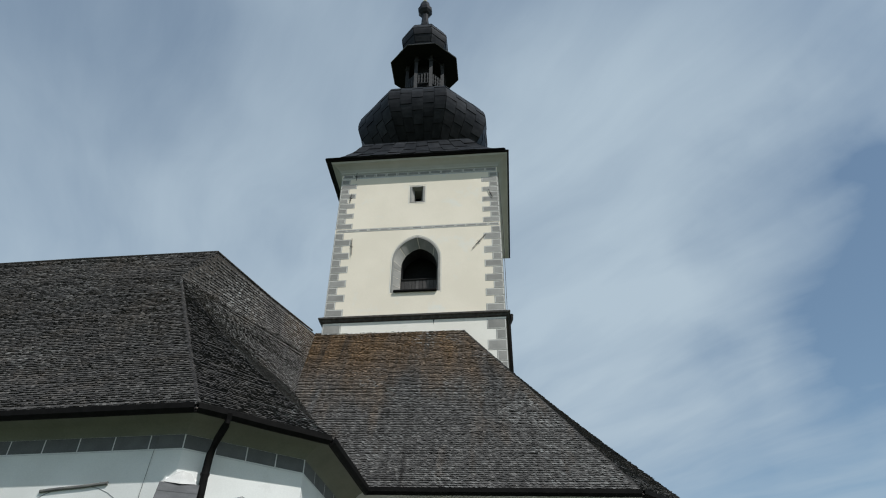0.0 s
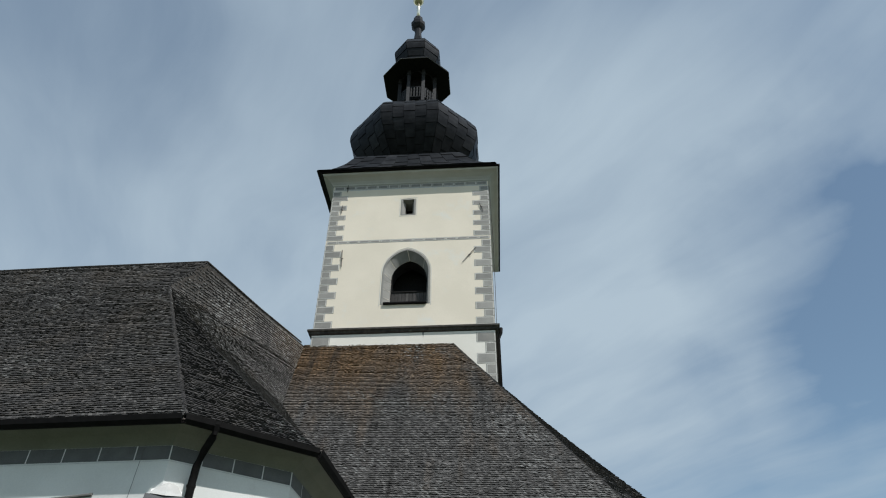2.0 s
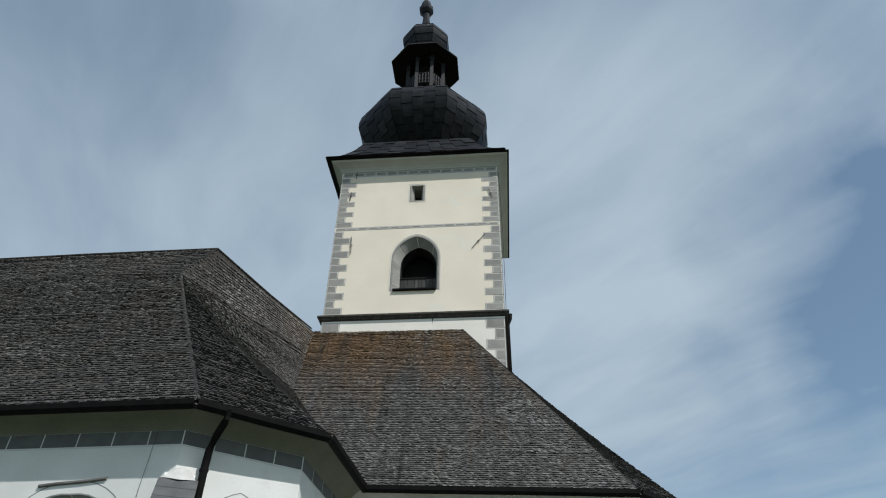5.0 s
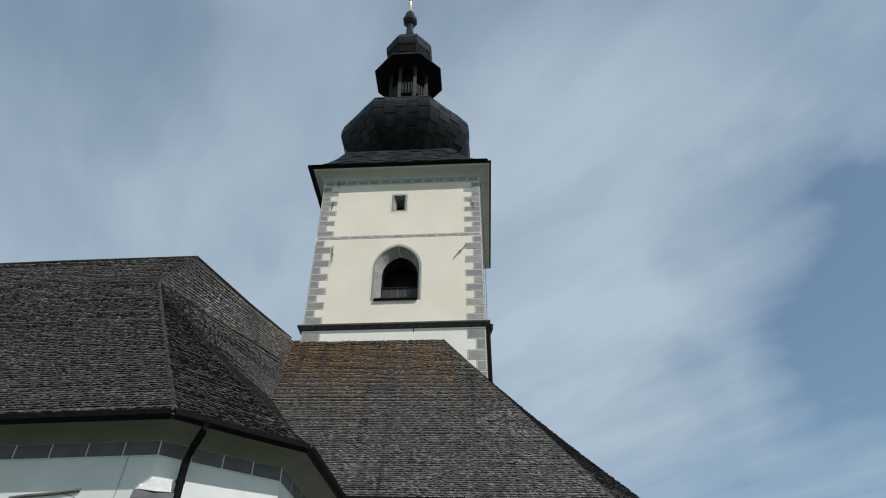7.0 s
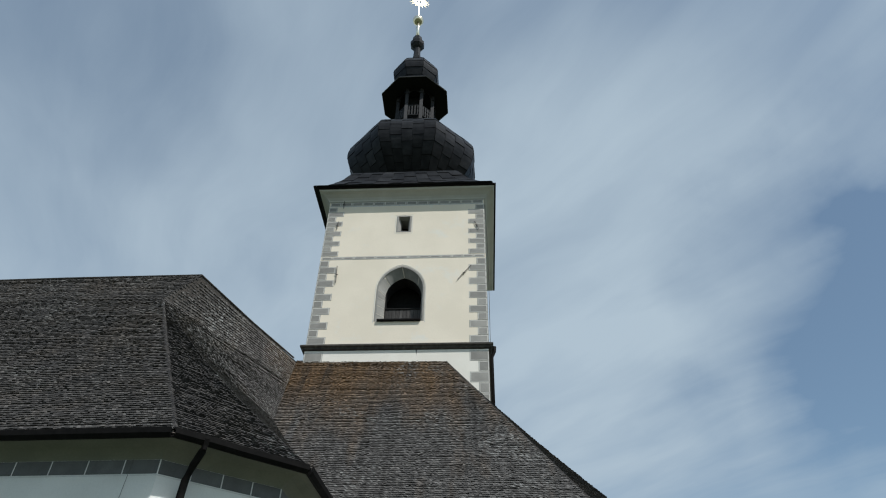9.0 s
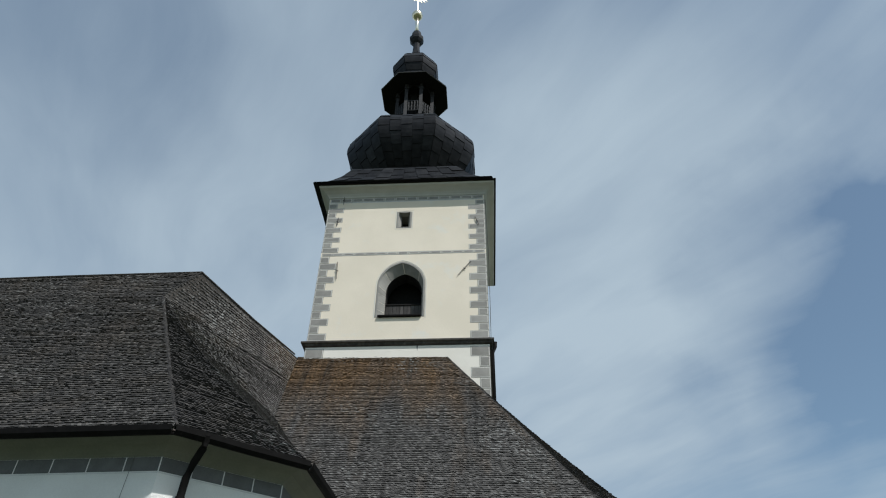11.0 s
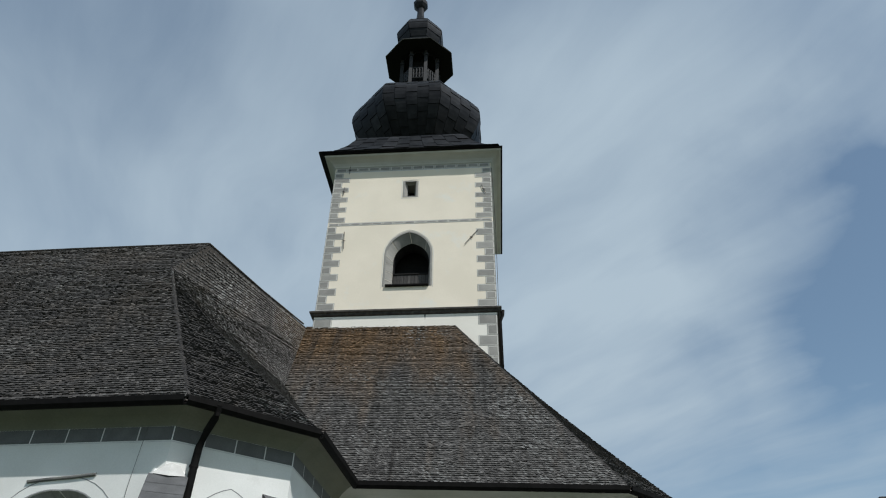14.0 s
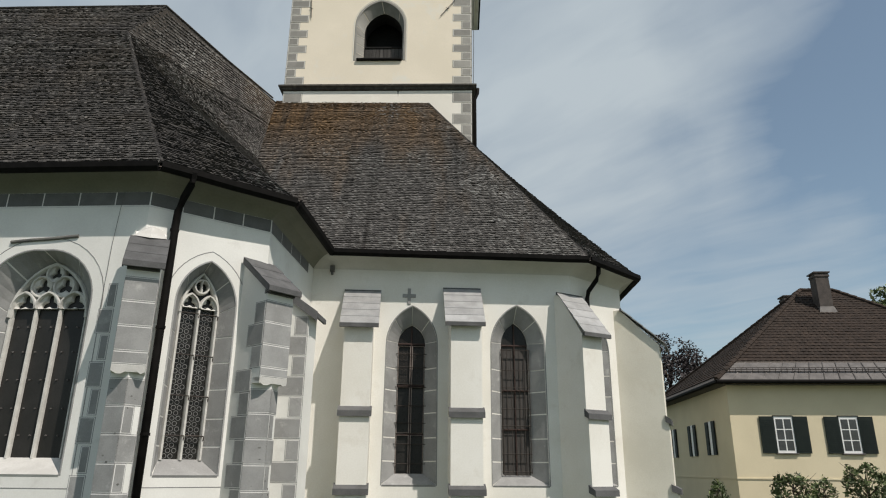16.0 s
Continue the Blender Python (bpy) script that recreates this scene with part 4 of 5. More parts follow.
    while z > zm + .2:
        quoin(w, but, .0, wid, max(z - .5, zm + .04), z, proj, False)
        z -= .5
        k += 1
    pL, pM, pR = w(.0, ps, 0), w(m + pointed, pf, 0), w(wid, ps, 0)
    for a, b in ((pL, pM), (pM, pR)):
        ww = Wall((a.x, a.y), (b.x - a.x, b.y - a.y))
        if ww.n.dot(o) < 0:
            ww = Wall((a.x, a.y), (b.x - a.x, b.y - a.y), -1)
        L = math.hypot(b.x - a.x, b.y - a.y)
        z, k = zm - .2, 0
        while z > .1:
            last = b is pR
            quoin(ww, but, 0.0, L - (.13 if (last and k % 2) else 0.0), z - .53, z, .0, last and k % 2 == 1)
            z -= .53
            k += 1
    # side quoins
    for side, u in ((-1, 0), (1, wid)):
        p = w(u, 0, 0)
        ws = Wall((p.x, p.y), (o.x, o.y))
        if ws.n.dot(al * side) < 0:
            ws = Wall((p.x, p.y), (o.x, o.y), -1)
        z, k = z_out - .32, 0
        while z > .1:
            low = z - .5 < zm - .05
            e = ps if low else proj
            quoin(ws, but, max(e - (.62 if k % 2 else .40), .02), e - .005, z - .5, z, .0)
            z -= .5
            k += 1
    rnd = random.Random(round(wid * 1000))
    for ww, L in ((Wall((pL.x, pL.y), (pM.x - pL.x, pM.y - pL.y)), (pM - pL).length), (Wall((pM.x, pM.y), (pR.x - pM.x, pR.y - pM.y)), (pR - pM).length)):
        side = 1 if ww.n.dot(o) > 0 else -1
        for k in range(6):
            u, z, r = rnd.uniform(.06, L - .06), rnd.uniform(.4, zm - .3), rnd.uniform(.012, .035)
            g = Geo()
            ring = [(u + r * rnd.uniform(.5, 1.5) * math.cos(a), z + r * rnd.uniform(.4, 1.0) * math.sin(a)) for a in (.2, 1.2, 2.3, 3.4, 4.5, 5.4)]
            g.loft([[ww(a, .009 * side, b) for a, b in ring], [ww(a, .0125 * side, b) for a, b in ring]])
            g.put("paint_chip", M_string, but)
    return but


choir_buttress((-5.88, 14.12), (.34, -.94), .62, .95, 6.55, 5.55, .02, M_sill, True)
choir_buttress((-3.84, 15.62), (.73, -.68), .72, 1.0, 6.4, 5.5, .0, M_sill, False)
# painted quoins on the wall beside the corner buttresses
for w, u0, s in ((wA, .42, 1),):
    for k in range(9):
        z = 5.35 - k * .56
        if z < .4:
            break
        ln = .34 if k % 2 else .20
        quoin(w, church, *sorted((u0, u0 + s * ln)), z - .53, z, .0)
# buttress on the return wall
g = Geo()
g.loft([[wC(1.0, -.3, 0), wC(1.75, -.3, 0), wC(1.75, .86, 0), wC(1.0, .86, 0)], [wC(1.0, -.3, 5.4), wC(1.75, -.3, 5.4), wC(1.75, .86, 5.4), wC(1.0, .86, 5.4)], [wC(1.0, -.3, 6.1), wC(1.75, -.3, 6.1), wC(1.75, 0, 6.1), wC(1.0, 0, 6.1)]])
but = g.put("buttress", M_lime, church, "white buttress with grey painted quoins and a slate cap")
wC1 = Wall(tuple(wC(1.0, 0, 0).xy), tuple(wC.n))
if wC1.n.dot(-wC.a) < 0:
    wC1 = Wall(tuple(wC(1.0, 0, 0).xy), tuple(wC.n), -1)
z, k = 5.25, 0
while z > .5:
    quoin(wC1, but, .12 if k % 2 else .50, .85, z - .48, z, 0)
    z -= .5
    k += 1
cap = Geo()
wC.box(cap, .95, 1.8, -.05, .1, 6.0, 6.08)
cap = cap.put("cap", M_board, but, "dark slate-board cap")
boards(wC, cap, .93, 1.82, .0, 1.06, 6.1, 5.34, 3, M_board)
g = Geo()
g.hexa([wC(.90, .0, 5.88), wC(.94, .0, 5.88), wC(.94, 1.08, 5.12), wC(.90, 1.08, 5.12), wC(.90, .0, 6.11), wC(.94, .0, 6.11), wC(.94, 1.08, 5.36), wC(.90, 1.08, 5.36)])
g.put("barge_board", M_board, cap)

g = Geo()
wF.box(g, .52, .66, .0, .16, 7.38, 7.56, .02)
g.tube([wF(.59, .05, 7.4), wF(.59, .07, 7.28)], .04, 8)
g.put("wall_lamp", M_string, church, "small grey lamp under the eaves")
g = Geo()
g.tube([wA(.62, .02, 7.5), wA(.66, .02, 6.9), wA(.70, .02, 6.2), wA(.72, .02, 4.5)], .005, 5)
g.put("cable", M_string, church, "thin cable on the wall")

# ---- rainwater pipes ----
def pipe(pts, r, label):
    g = Geo()
    g.tube(pts, r, 10)
    pp = g.put("downpipe", M_gutter, church, label, smooth=True)
    return pp


pp = pipe([(-5.05, 13.86, 7.80), (-5.09, 13.92, 7.62), (-5.27, 14.06, 7.35), (-5.40, 14.18, 7.05), (-5.43, 14.22, 6.7), (-5.44, 14.23, 4), (-5.45, 14.24, 0.1)], .085, "black iron downpipe")
g = Geo()
g.loft([[(-5.05 + r * math.cos(a * math.pi / 4), 13.86 + r * math.sin(a * math.pi / 4), z) for a in range(8)] for r, z in ((.06, 7.62), (.07, 7.70), (.12, 7.84), (.12, 7.9))])
g.put("hopper", M_gutter, pp)
for z in (6.6, 4.4, 2.2):
    g = Geo()
    g.tube([(-5.435, 14.225, z), (-5.435, 14.225, z + .06)], .10, 10)
    g.tube([(-5.435, 14.225, z + .03), (-5.52, 14.40, z + .03)], .015, 5)
    g.put("bracket", M_gutter, pp)
pp = pipe([(5.78, 20.02, 7.80), (5.76, 20.02, 7.55), (5.70, 20.10, 7.35), (5.50, 20.38, 7.05), (5.45, 20.42, 6.8), (5.45, 20.42, 0.1)], .075, "black iron downpipe")
g = Geo()
g.tube([(5.45, 20.42, 6.55), (5.45, 20.42, 6.6)], .065, 10)
g.put("bracket", M_gutter, pp)
# ---- bell tower ----
HT = lambda z: EYE + (z if z < 15.6 else 15.6 + (z - 15.6) * .981)
tower = thing("bell_tower", -1.6, 29.3, 0, "square cream bell tower with grey quoins and a black onion dome", "bell tower")
TW = 8.17
wT = Wall((-5.95, 25.5), (8.15, -.55))
tR = wT(TW, 0, 0)
wTR = Wall((tR.x, tR.y), tuple(-wT.n))
if wTR.n.dot(wT.a) < 0:
    wTR = Wall((tR.x, tR.y), tuple(-wT.n), -1)
tL = wT(0, 0, 0)
wTL = Wall((tL.x, tL.y), tuple(-wT.n))
if wTL.n.dot(-wT.a) < 0:
    wTL = Wall((tL.x, tL.y), tuple(-wT.n), -1)
WC = 4.10
holeT = outline(WC, 1.10, HT(17.08), HT(18.95), HT(20.32))
inT = outline(4.20, .86, HT(17.25), HT(18.75), HT(19.86))
small = [(3.86, HT(22.72)), (3.86, HT(23.6)), (4.05, HT(23.6)), (4.24, HT(23.6)), (4.24, HT(22.72))]
smallo = [(3.70, HT(22.62)), (3.70, HT(23.7)), (4.05, HT(23.7)), (4.38, HT(23.7)), (4.38, HT(22.62))]
g = Geo()
g.face(wT(0, 0, 0), wT(TW, 0, 0), wT(TW, 0, HT(16.8)), wT(0, 0, HT(16.8)))
pierced(g, wT, 0, TW, HT(16.8), HT(21.2), holeT)
pierced(g, wT, 0, TW, HT(21.2), HT(25.1), smallo)
g.loft([[wT(u, 0, z) for u, z in holeT], [wT(u, -.36, z) for u, z in inT]], caps=False)
pierced(g, wT, .9, TW - .9, HT(16.8), HT(21.2), inT, -1.1)
for w in (wTR, wTL):
    g.face(w(0, 0, 0), w(TW, 0, 0), w(TW, 0, HT(25.1)), w(0, 0, HT(25.1)))
g.face(wTL(TW, 0, 0), wTR(TW, 0, 0), wTR(TW, 0, HT(25.1)), wTL(TW, 0, HT(25.1)))
g.put("shaft", M_cream, tower, "cream rendered tower wall")
# plain dark boxes added inside, so that both openings read as unlit
g = Geo()
wT.box(g, 0.3, TW - .3, -7.5, -1.4, HT(16.5), HT(21.0))
wT.box(g, 3.2, 5.0, -3, -.85, HT(22.3), HT(23.9))
g.put("belfry_core", M_tin_d, tower, "dark box added behind the tower openings")

# paler lowest stage seen over the chapel roof
g = Geo()
wT.plate(g, .0, TW, HT(12.0), HT(15.5), .03)
g.put("base_stage", M_cream_l, tower, "off-white rendered base of the tower")


def strip(name, prof, mat, label, over=0.0):
    """A moulding carried round the tower: out, height pairs."""
    g = Geo()
    rings = []
    for d, z in prof:
        rings.append([wT(-d, d, z), wT(TW + d, d, z), wTR(TW + d, d, z), wTL(TW + d, d, z)])
    g.loft(rings, caps=False)
    return g.put(name, mat, tower, label)


strip("string_course", [(0, HT(15.50)), (.10, HT(15.55)), (.13, HT(15.63)), (.20, HT(15.67)), (.20, HT(15.74)), (.0, HT(15.88))], M_string_t, "weathered dark stone string course")
cor = strip("cornice", [(.0, HT(24.80)), (.05, HT(24.83)), (.07, HT(24.90)), (.16, HT(25.02)), (.32, HT(25.14)), (.50, HT(25.22)), (.55, HT(25.30))], M_cove, "pale plaster cornice cove")
strip("eave_edge", [(.54, HT(25.30)), (.60, HT(25.30)), (.64, HT(25.34)), (.64, HT(25.39)), (.55, HT(25.42))], M_gutter, "black sheet-metal eave")
g = Geo()
wT.plate(g, 0.0, TW, HT(24.48), HT(24.52), .006)
g.put("painted_line", M_line, tower)


def tquoin(w, u0, u1, z0, z1, parent, d=0.0):
    g = Geo()
    w.plate(g, u0, u1, z0, z1, d + .006)
    q = g.put("quoin", M_grey_t, parent)
    g = Geo()
    w.plate(g, u0 + .02, u1 - .02, z0 + .018, z1 - .018, d + .010)
    part("painted_line", g.v, g.f, M_line_t, q)
    g = Geo()
    w.plate(g, u0 + .05, u1 - .05, z0 + .045, z1 - .045, d + .014)
    part("field", g.v, g.f, M_grey_t, q)


M_line_t = material("pale_grey_line", (.68, .66, .60), (.60, .58, .53), 0.9, scale=3, grain=30, bump=0.1)
for side in (0, 1):
    for z0, z1, n in ((15.85, 20.78, 12), (21.05, 24.45, 10)):
        for k in range(n):
            a, b = z0 + (z1 - z0) * k / n, z0 + (z1 - z0) * (k + 1) / n
            ln = .84 if k % 2 == 0 else .46
            if side == 0:
                tquoin(wT, .0, ln, HT(a) + .008, HT(b) - .008, tower)
            else:
                tquoin(wT, TW - ln, TW, HT(a) + .008, HT(b) - .008, tower)
                tquoin(wTR, 0, 1.25 - ln, HT(a) + .008, HT(b) - .008, tower)
    for k in range(6):
        a = 15.42 - k * .52
        ln = .84 if k % 2 == 0 else .46
        tquoin(wT, *((.0, ln) if side == 0 else (TW - ln, TW)), HT(a - .5), HT(a), tower, .03)
for z0, z1, n in ((20.82, 21.01, 15), (24.53, 24.80, 14)):
    for k in range(n):
        a, b = .05 + (TW - .1) * k / n, .05 + (TW - .1) * (k + 1) / n
        tquoin(wT, a + .005, b - .005, HT(z0), HT(z1), tower)

# belfry opening
rv = Geo()
rv.loft([[wT(u, -.36, z) for u, z in inT], [wT(u, -1.1, z) for u, z in inT]], caps=False)
g = Geo()
ribbon(g, wT, holeT, .10, 0, .01)
win = g.put("belfry_window", M_grey_t, tower, "open pointed belfry window with a grey stone surround")
# this deep reveal lies in shade; the dark paint puts that shade into its colour
rv.put("reveal", M_tin_p, win, "inner reveal with its shade painted dark")
reveal_blocks(wT, holeT, inT, .36, win, M_grey_t, [0, 2, 4, 6, 8, 12, 17, 22, 26, 28, 30, 32, 34])
g = Geo()
ribbon(g, wT, outline(WC, 1.19, HT(17.0), HT(18.95), HT(20.43)), .03, 0, .012)
g.put("painted_line", M_line_t, win)
g = Geo()
wT.box(g, WC - 1.0, WC + 1.0, -.6, .12, HT(17.06), HT(17.16), .02)
g.put("sill", M_gutter, win, "black sheet-metal sill")
g = Geo()
for k in range(10):
    u = 3.34 + k * .172
    wT.box(g, u, u + .155, -.62 - .01 * (k % 2), -.58, HT(17.2), HT(18.12) + .015 * (k % 3))
g.put("board_rail", M_board_o, win, "grey boards across the opening")
g = Geo()
wT.box(g, 3.33, 5.06, -.64, -.54, HT(18.12), HT(18.2), .015)
g.put("rail", M_tin_d, win)
g = Geo()
ribbon(g, wT, smallo + [], .12, 0, .012, closed=True)
win = g.put("small_window", M_grey_t, tower, "small rectangular tower opening with a grey surround")
g = Geo()
g.loft([[wT(u, 0, z) for u, z in smallo], [wT(u, -.22, z) for u, z in small], [wT(u, -.9, z) for u, z in small]], caps=False)
g.put("splay", M_grey_t, win, "grey painted splay")
g = Geo()
ribbon(g, wT, [(3.60, HT(22.52)), (3.60, HT(23.80)), (4.48, HT(23.80)), (4.48, HT(22.52))], .03, 0, .008, closed=True)
g.put("painted_line", M_line_t, win)

# iron wall anchors and cable
for pts in (((.90, 20.4), (.95, 19.35)), ((7.42, 20.25), (6.78, 19.4)), ((7.66, 23.2), (7.85, 22.65)), ((.62, 23.4), (.58, 22.8)), ((.78, 24.9), (.78, 24.35))):
    g = Geo()
    (a, b), (c, d) = pts
    g.tube([wT(a, .05, HT(b)), wT((a + c) / 2, .06, HT((b + d) / 2)), wT(c, .05, HT(d))], .016, 6)
    g.tube([wT((a + c) / 2 - .07, .05, HT((b + d) / 2) + .03), wT((a + c) / 2 + .07, .05, HT((b + d) / 2) - .03)], .014, 6)
    g.tube([wT((a + c) / 2, 0, HT((b + d) / 2)), wT((a + c) / 2, .06, HT((b + d) / 2))], .02, 6)
    g.put("wall_anchor", M_iron, tower, "iron wall anchor")
g = Geo()
g.tube([wTR(.45, .05, HT(24.9)), wTR(.5, .12, HT(21)), wTR(.45, .10, HT(18)), wTR(.5, .05, HT(13))], .012, 5)
g.put("lightning_cable", M_iron, tower)
g = Geo()
g.tube([wTR(.22, .26, HT(15.75)), wTR(.22, .24, HT(15.5)), wTR(.22, .12, HT(15.2)), wTR(.22, .12, HT(9.0))], .075, 8)
g.put("downpipe", M_gutter, tower, "black downpipe on the tower side", smooth=True)
g = Geo()
g.loft([[wT(4.95 + .07 * a, .031, HT(15.5 - .3 * b)) for a, b in ((0, 0), (1, 0), (.8, .35), (.62, 1), (.5, .6), (.2, .4))], [wT(4.95 + .07 * a, .036, HT(15.5 - .3 * b)) for a, b in ((0, 0), (1, 0), (.8, .35), (.62, 1), (.5, .6), (.2, .4))]])
g.put("rust_stain", M_string, tower, "dark run-off stain below the string course")

# onion dome: an octagon with long cardinal faces; a: half width, b: half length of a cardinal face
ax, ay = wT.a, -wT.n


def centre(z):
    t = (z - 25.4) / 24
    return Vector((-1.79 - .48 * t, 29.25 + .05 * t))


def octo(z, a, b):
    c = centre(z)
    pts = [(-b, -a), (b, -a), (a, -b), (a, b), (b, a), (-b, a), (-a, b), (-a, -b)]
    return [Vector((c.x + ax.x * p + ay.x * q, c.y + ax.y * p + ay.y * q, HT(z))) for p, q in pts]


def profile(keys, n):
    out = []
    for i in range(len(keys) - 1):
        p0, p1, p2, p3 = keys[max(i - 1, 0)], keys[i], keys[i + 1], keys[min(i + 2, len(keys) - 1)]
        for k in range(n):
            t = k / n
            out.append(tuple(.5 * (2 * b + (c - a) * t + (2 * a - 5 * b + 4 * c - d) * t * t + (3 * b - a - 3 * c + d) * t ** 3) for a, b, c, d in zip(p0, p1, p2, p3)))
    return out + [keys[-1]]


def sheeted(name, keys, n, label, sheet_h, sheet_w, faces_shown=(0, 1, 2, 6, 7), lift=.03):
    prof = profile(keys, n)
    g = Geo()
    g.loft([octo(*k) for k in prof])
    dome = g.put(name, M_tin, tower, label)
    # overlapping sheets, laid in courses with broken joints
    lens = [0]
    for p, q in zip(prof, prof[1:]):
        lens.append(lens[-1] + math.hypot(q[0] - p[0], q[1] - p[1]))
    rows = max(1, round(lens[-1] / sheet_h))

    def at(s):
        s = min(max(s, 0), lens[-1])
        for i in range(len(lens) - 1):
            if s <= lens[i + 1] + 1e-9:
                t = (s - lens[i]) / max(lens[i + 1] - lens[i], 1e-9)
                return tuple(x + (y - x) * t for x, y in zip(prof[i], prof[i + 1]))
        return prof[-1]

    rnd = random.Random(len(keys))
    for f in faces_shown:
        mid = octo(*at(lens[-1] * .7))
        cols = max(1, round((mid[f] - mid[(f + 1) % 8]).length / sheet_w))
        for c in range(cols):
            c0, c1 = c / cols, (c + 1) / cols
            marks = [0] + [lens[-1] * (r + (.5 if c % 2 else 0)) / rows for r in range(rows + 1) if 0 < r + (.5 if c % 2 else 0) < rows] + [lens[-1]]
            for s0, s1 in zip(marks, marks[1:]):
                s0, s1 = s0 + .012, s1 - .012
                rings = []
                for q in range(4):
                    o = octo(*at(s0 + (s1 - s0) * q / 3))
                    A, B = o[f], o[(f + 1) % 8]
                    e = min(.012 / max((B - A).length, .05), .3 / cols)
                    rings.append((A.lerp(B, c0 + e), A.lerp(B, c1 - e)))
                nrm = (rings[0][1] - rings[0][0]).cross(rings[-1][0] - rings[0][0]).normalized()
                cz = centre(at(s0)[0])
                if nrm.dot(Vector((rings[0][0].x - cz.x, rings[0][0].y - cz.y, 0))) < 0:
                    nrm = -nrm
                h = lift * (.8 + .5 * rnd.random())
                tilt = rnd.gauss(0, .006)
                G2 = Geo()
                G2.loft([[a, a + nrm * (h * (1.35 - .7 * q / 3) + tilt), b + nrm * (h * (1.35 - .7 * q / 3) - tilt), b] for q, (a, b) in enumerate(rings)])
                G2.put("sheet", M_tin, dome)
    return dome


sheeted("dome_skirt", [(25.40, 4.74, 4.72), (25.72, 4.42, 4.2), (26.4, 4.10, 3.45), (27.2, 3.92, 2.85), (27.32, 3.6, 2.5)], 3, "flared black sheet-metal skirt of the dome", .55, .62)
ONION = ((27.3, 1.7), (28.0, 2.15), (28.6, 2.6), (29.2, 3.03), (29.8, 3.42), (30.4, 3.72), (31.0, 3.88), (31.6, 3.88), (32.05, 3.74), (32.45, 3.46), (32.8, 3.08), (33.1, 2.66), (33.4, 2.2), (33.75, 1.8), (34.05, 1.5), (34.2, 1.3))
sheeted("onion_dome", [(z, r, r * .435) for z, r in ONION], 3, "large black sheet-metal onion dome", .86, .64)

# lantern
lan = Geo()
lan.loft([octo(34.1, 1.3, .54), octo(35.0, 1.22, .505), octo(35.05, 1.28, .53), octo(35.15, 1.28, .53)])
lan = lan.put("lantern", M_tin, tower, "open eight-sided lantern with a balustrade")
lo, hi = octo(35.1, 1.2, .497), octo(38.7, 1.2, .497)
for k in range(8):
    g = Geo()
    p, q = lo[k], hi[k]
    g.loft([[Vector((p.x + s * .11, p.y + t * .11, z)) for s, t in ((-1, -1), (1, -1), (1, 1), (-1, 1))] for z in (p.z, HT(38.85))])
    g.loft([[Vector((p.x + s * .15, p.y + t * .15, z)) for s, t in ((-1, -1), (1, -1), (1, 1), (-1, 1))] for z in (HT(38.0), HT(38.12))])
    g.put("post", M_tin_p, lan)
    a, b = lo[k], lo[(k + 1) % 8]
    for z in (HT(35.75), HT(36.75)):
        g = Geo()
        g.tube([Vector((a.x, a.y, z)), Vector((b.x, b.y, z))], .06, 6)
        g.put("rail", M_tin_p, lan)
    for i in range(1, 5):
        c = a.lerp(b, i / 5)
        g = Geo()
        g.loft([[Vector((c.x + r * math.cos(m * math.pi / 3), c.y + r * math.sin(m * math.pi / 3), HT(z))) for m in range(6)] for z, r in ((35.75, .05), (35.95, .05), (36.15, .085), (36.3, .045), (36.5, .07), (36.75, .05))])
        g.put("baluster", M_tin_p, lan)
    g = Geo()
    pts = [a.lerp(b, t) for t in (.06, .2, .35, .5, .65, .8, .94)]
    top = [Vector((p.x, p.y, HT(38.9))) for p in pts]
    bot = [Vector((p.x, p.y, HT(37.9 + .55 * math.sin(math.pi * t)))) for p, t in zip(pts, (0, .2, .35, .5, .65, .8, 1))]
    g.loft([bot, top], close=False)
    g.put("arch_panel", M_tin_d, lan)
g = Geo()
cc = octo(35.1, .55, .23), octo(38.85, .55, .23)
g.loft(list(cc))
g.put("core", M_tin_d, lan)

sheeted("canopy", [(38.54, 2.22, .92), (38.64, 2.24, .925), (38.85, 2.02, .84), (39.3, 1.72, .71), (39.8, 1.45, .60)], 2, "flared black canopy over the lantern", .7, .8)
g = Geo()
g.loft([octo(38.53, 2.18, .90), octo(38.65, 1.9, .79), octo(38.85, 1.1, .45)])
g.put("canopy_soffit", M_tin_d, tower, "dark boarded underside of the canopy")
g = Geo()
ring = octo(38.57, 2.25, .93)
for k in range(8):
    g.tube([ring[k], ring[(k + 1) % 8]], .03, 5)
g.put("canopy_rim", M_zinc, tower, "light metal rim")
BULB = ((39.7, 1.0), (40.3, 1.26), (40.9, 1.50), (41.5, 1.58), (42.0, 1.44), (42.4, 1.16), (42.75, .82), (43.1, .52), (43.6, .34), (44.2, .28))
sheeted("upper_bulb", [(z, r, r * .414) for z, r in BULB], 3, "small black onion above the lantern", .62, .5)
g = Geo()
g.loft([octo(z, r, r * .414) for z, r in ((44.0, .30), (44.8, .24), (45.35, .24), (45.5, .36), (45.75, .50), (46.1, .52), (46.35, .38), (46.85, .33), (46.95, .16), (47.0, .1))])
g.put("finial_knob", M_tin, tower, "black sheet-metal finial knob")


def turned(keys, n=20):
    g = Geo()
    rings = []
    for z, r in keys:
        c = centre(z)
        rings.append([Vector((c.x + r * math.cos(2 * math.pi * k / n), c.y + r * math.sin(2 * math.pi * k / n), HT(z))) for k in range(n)])
    g.loft(rings)
    return g


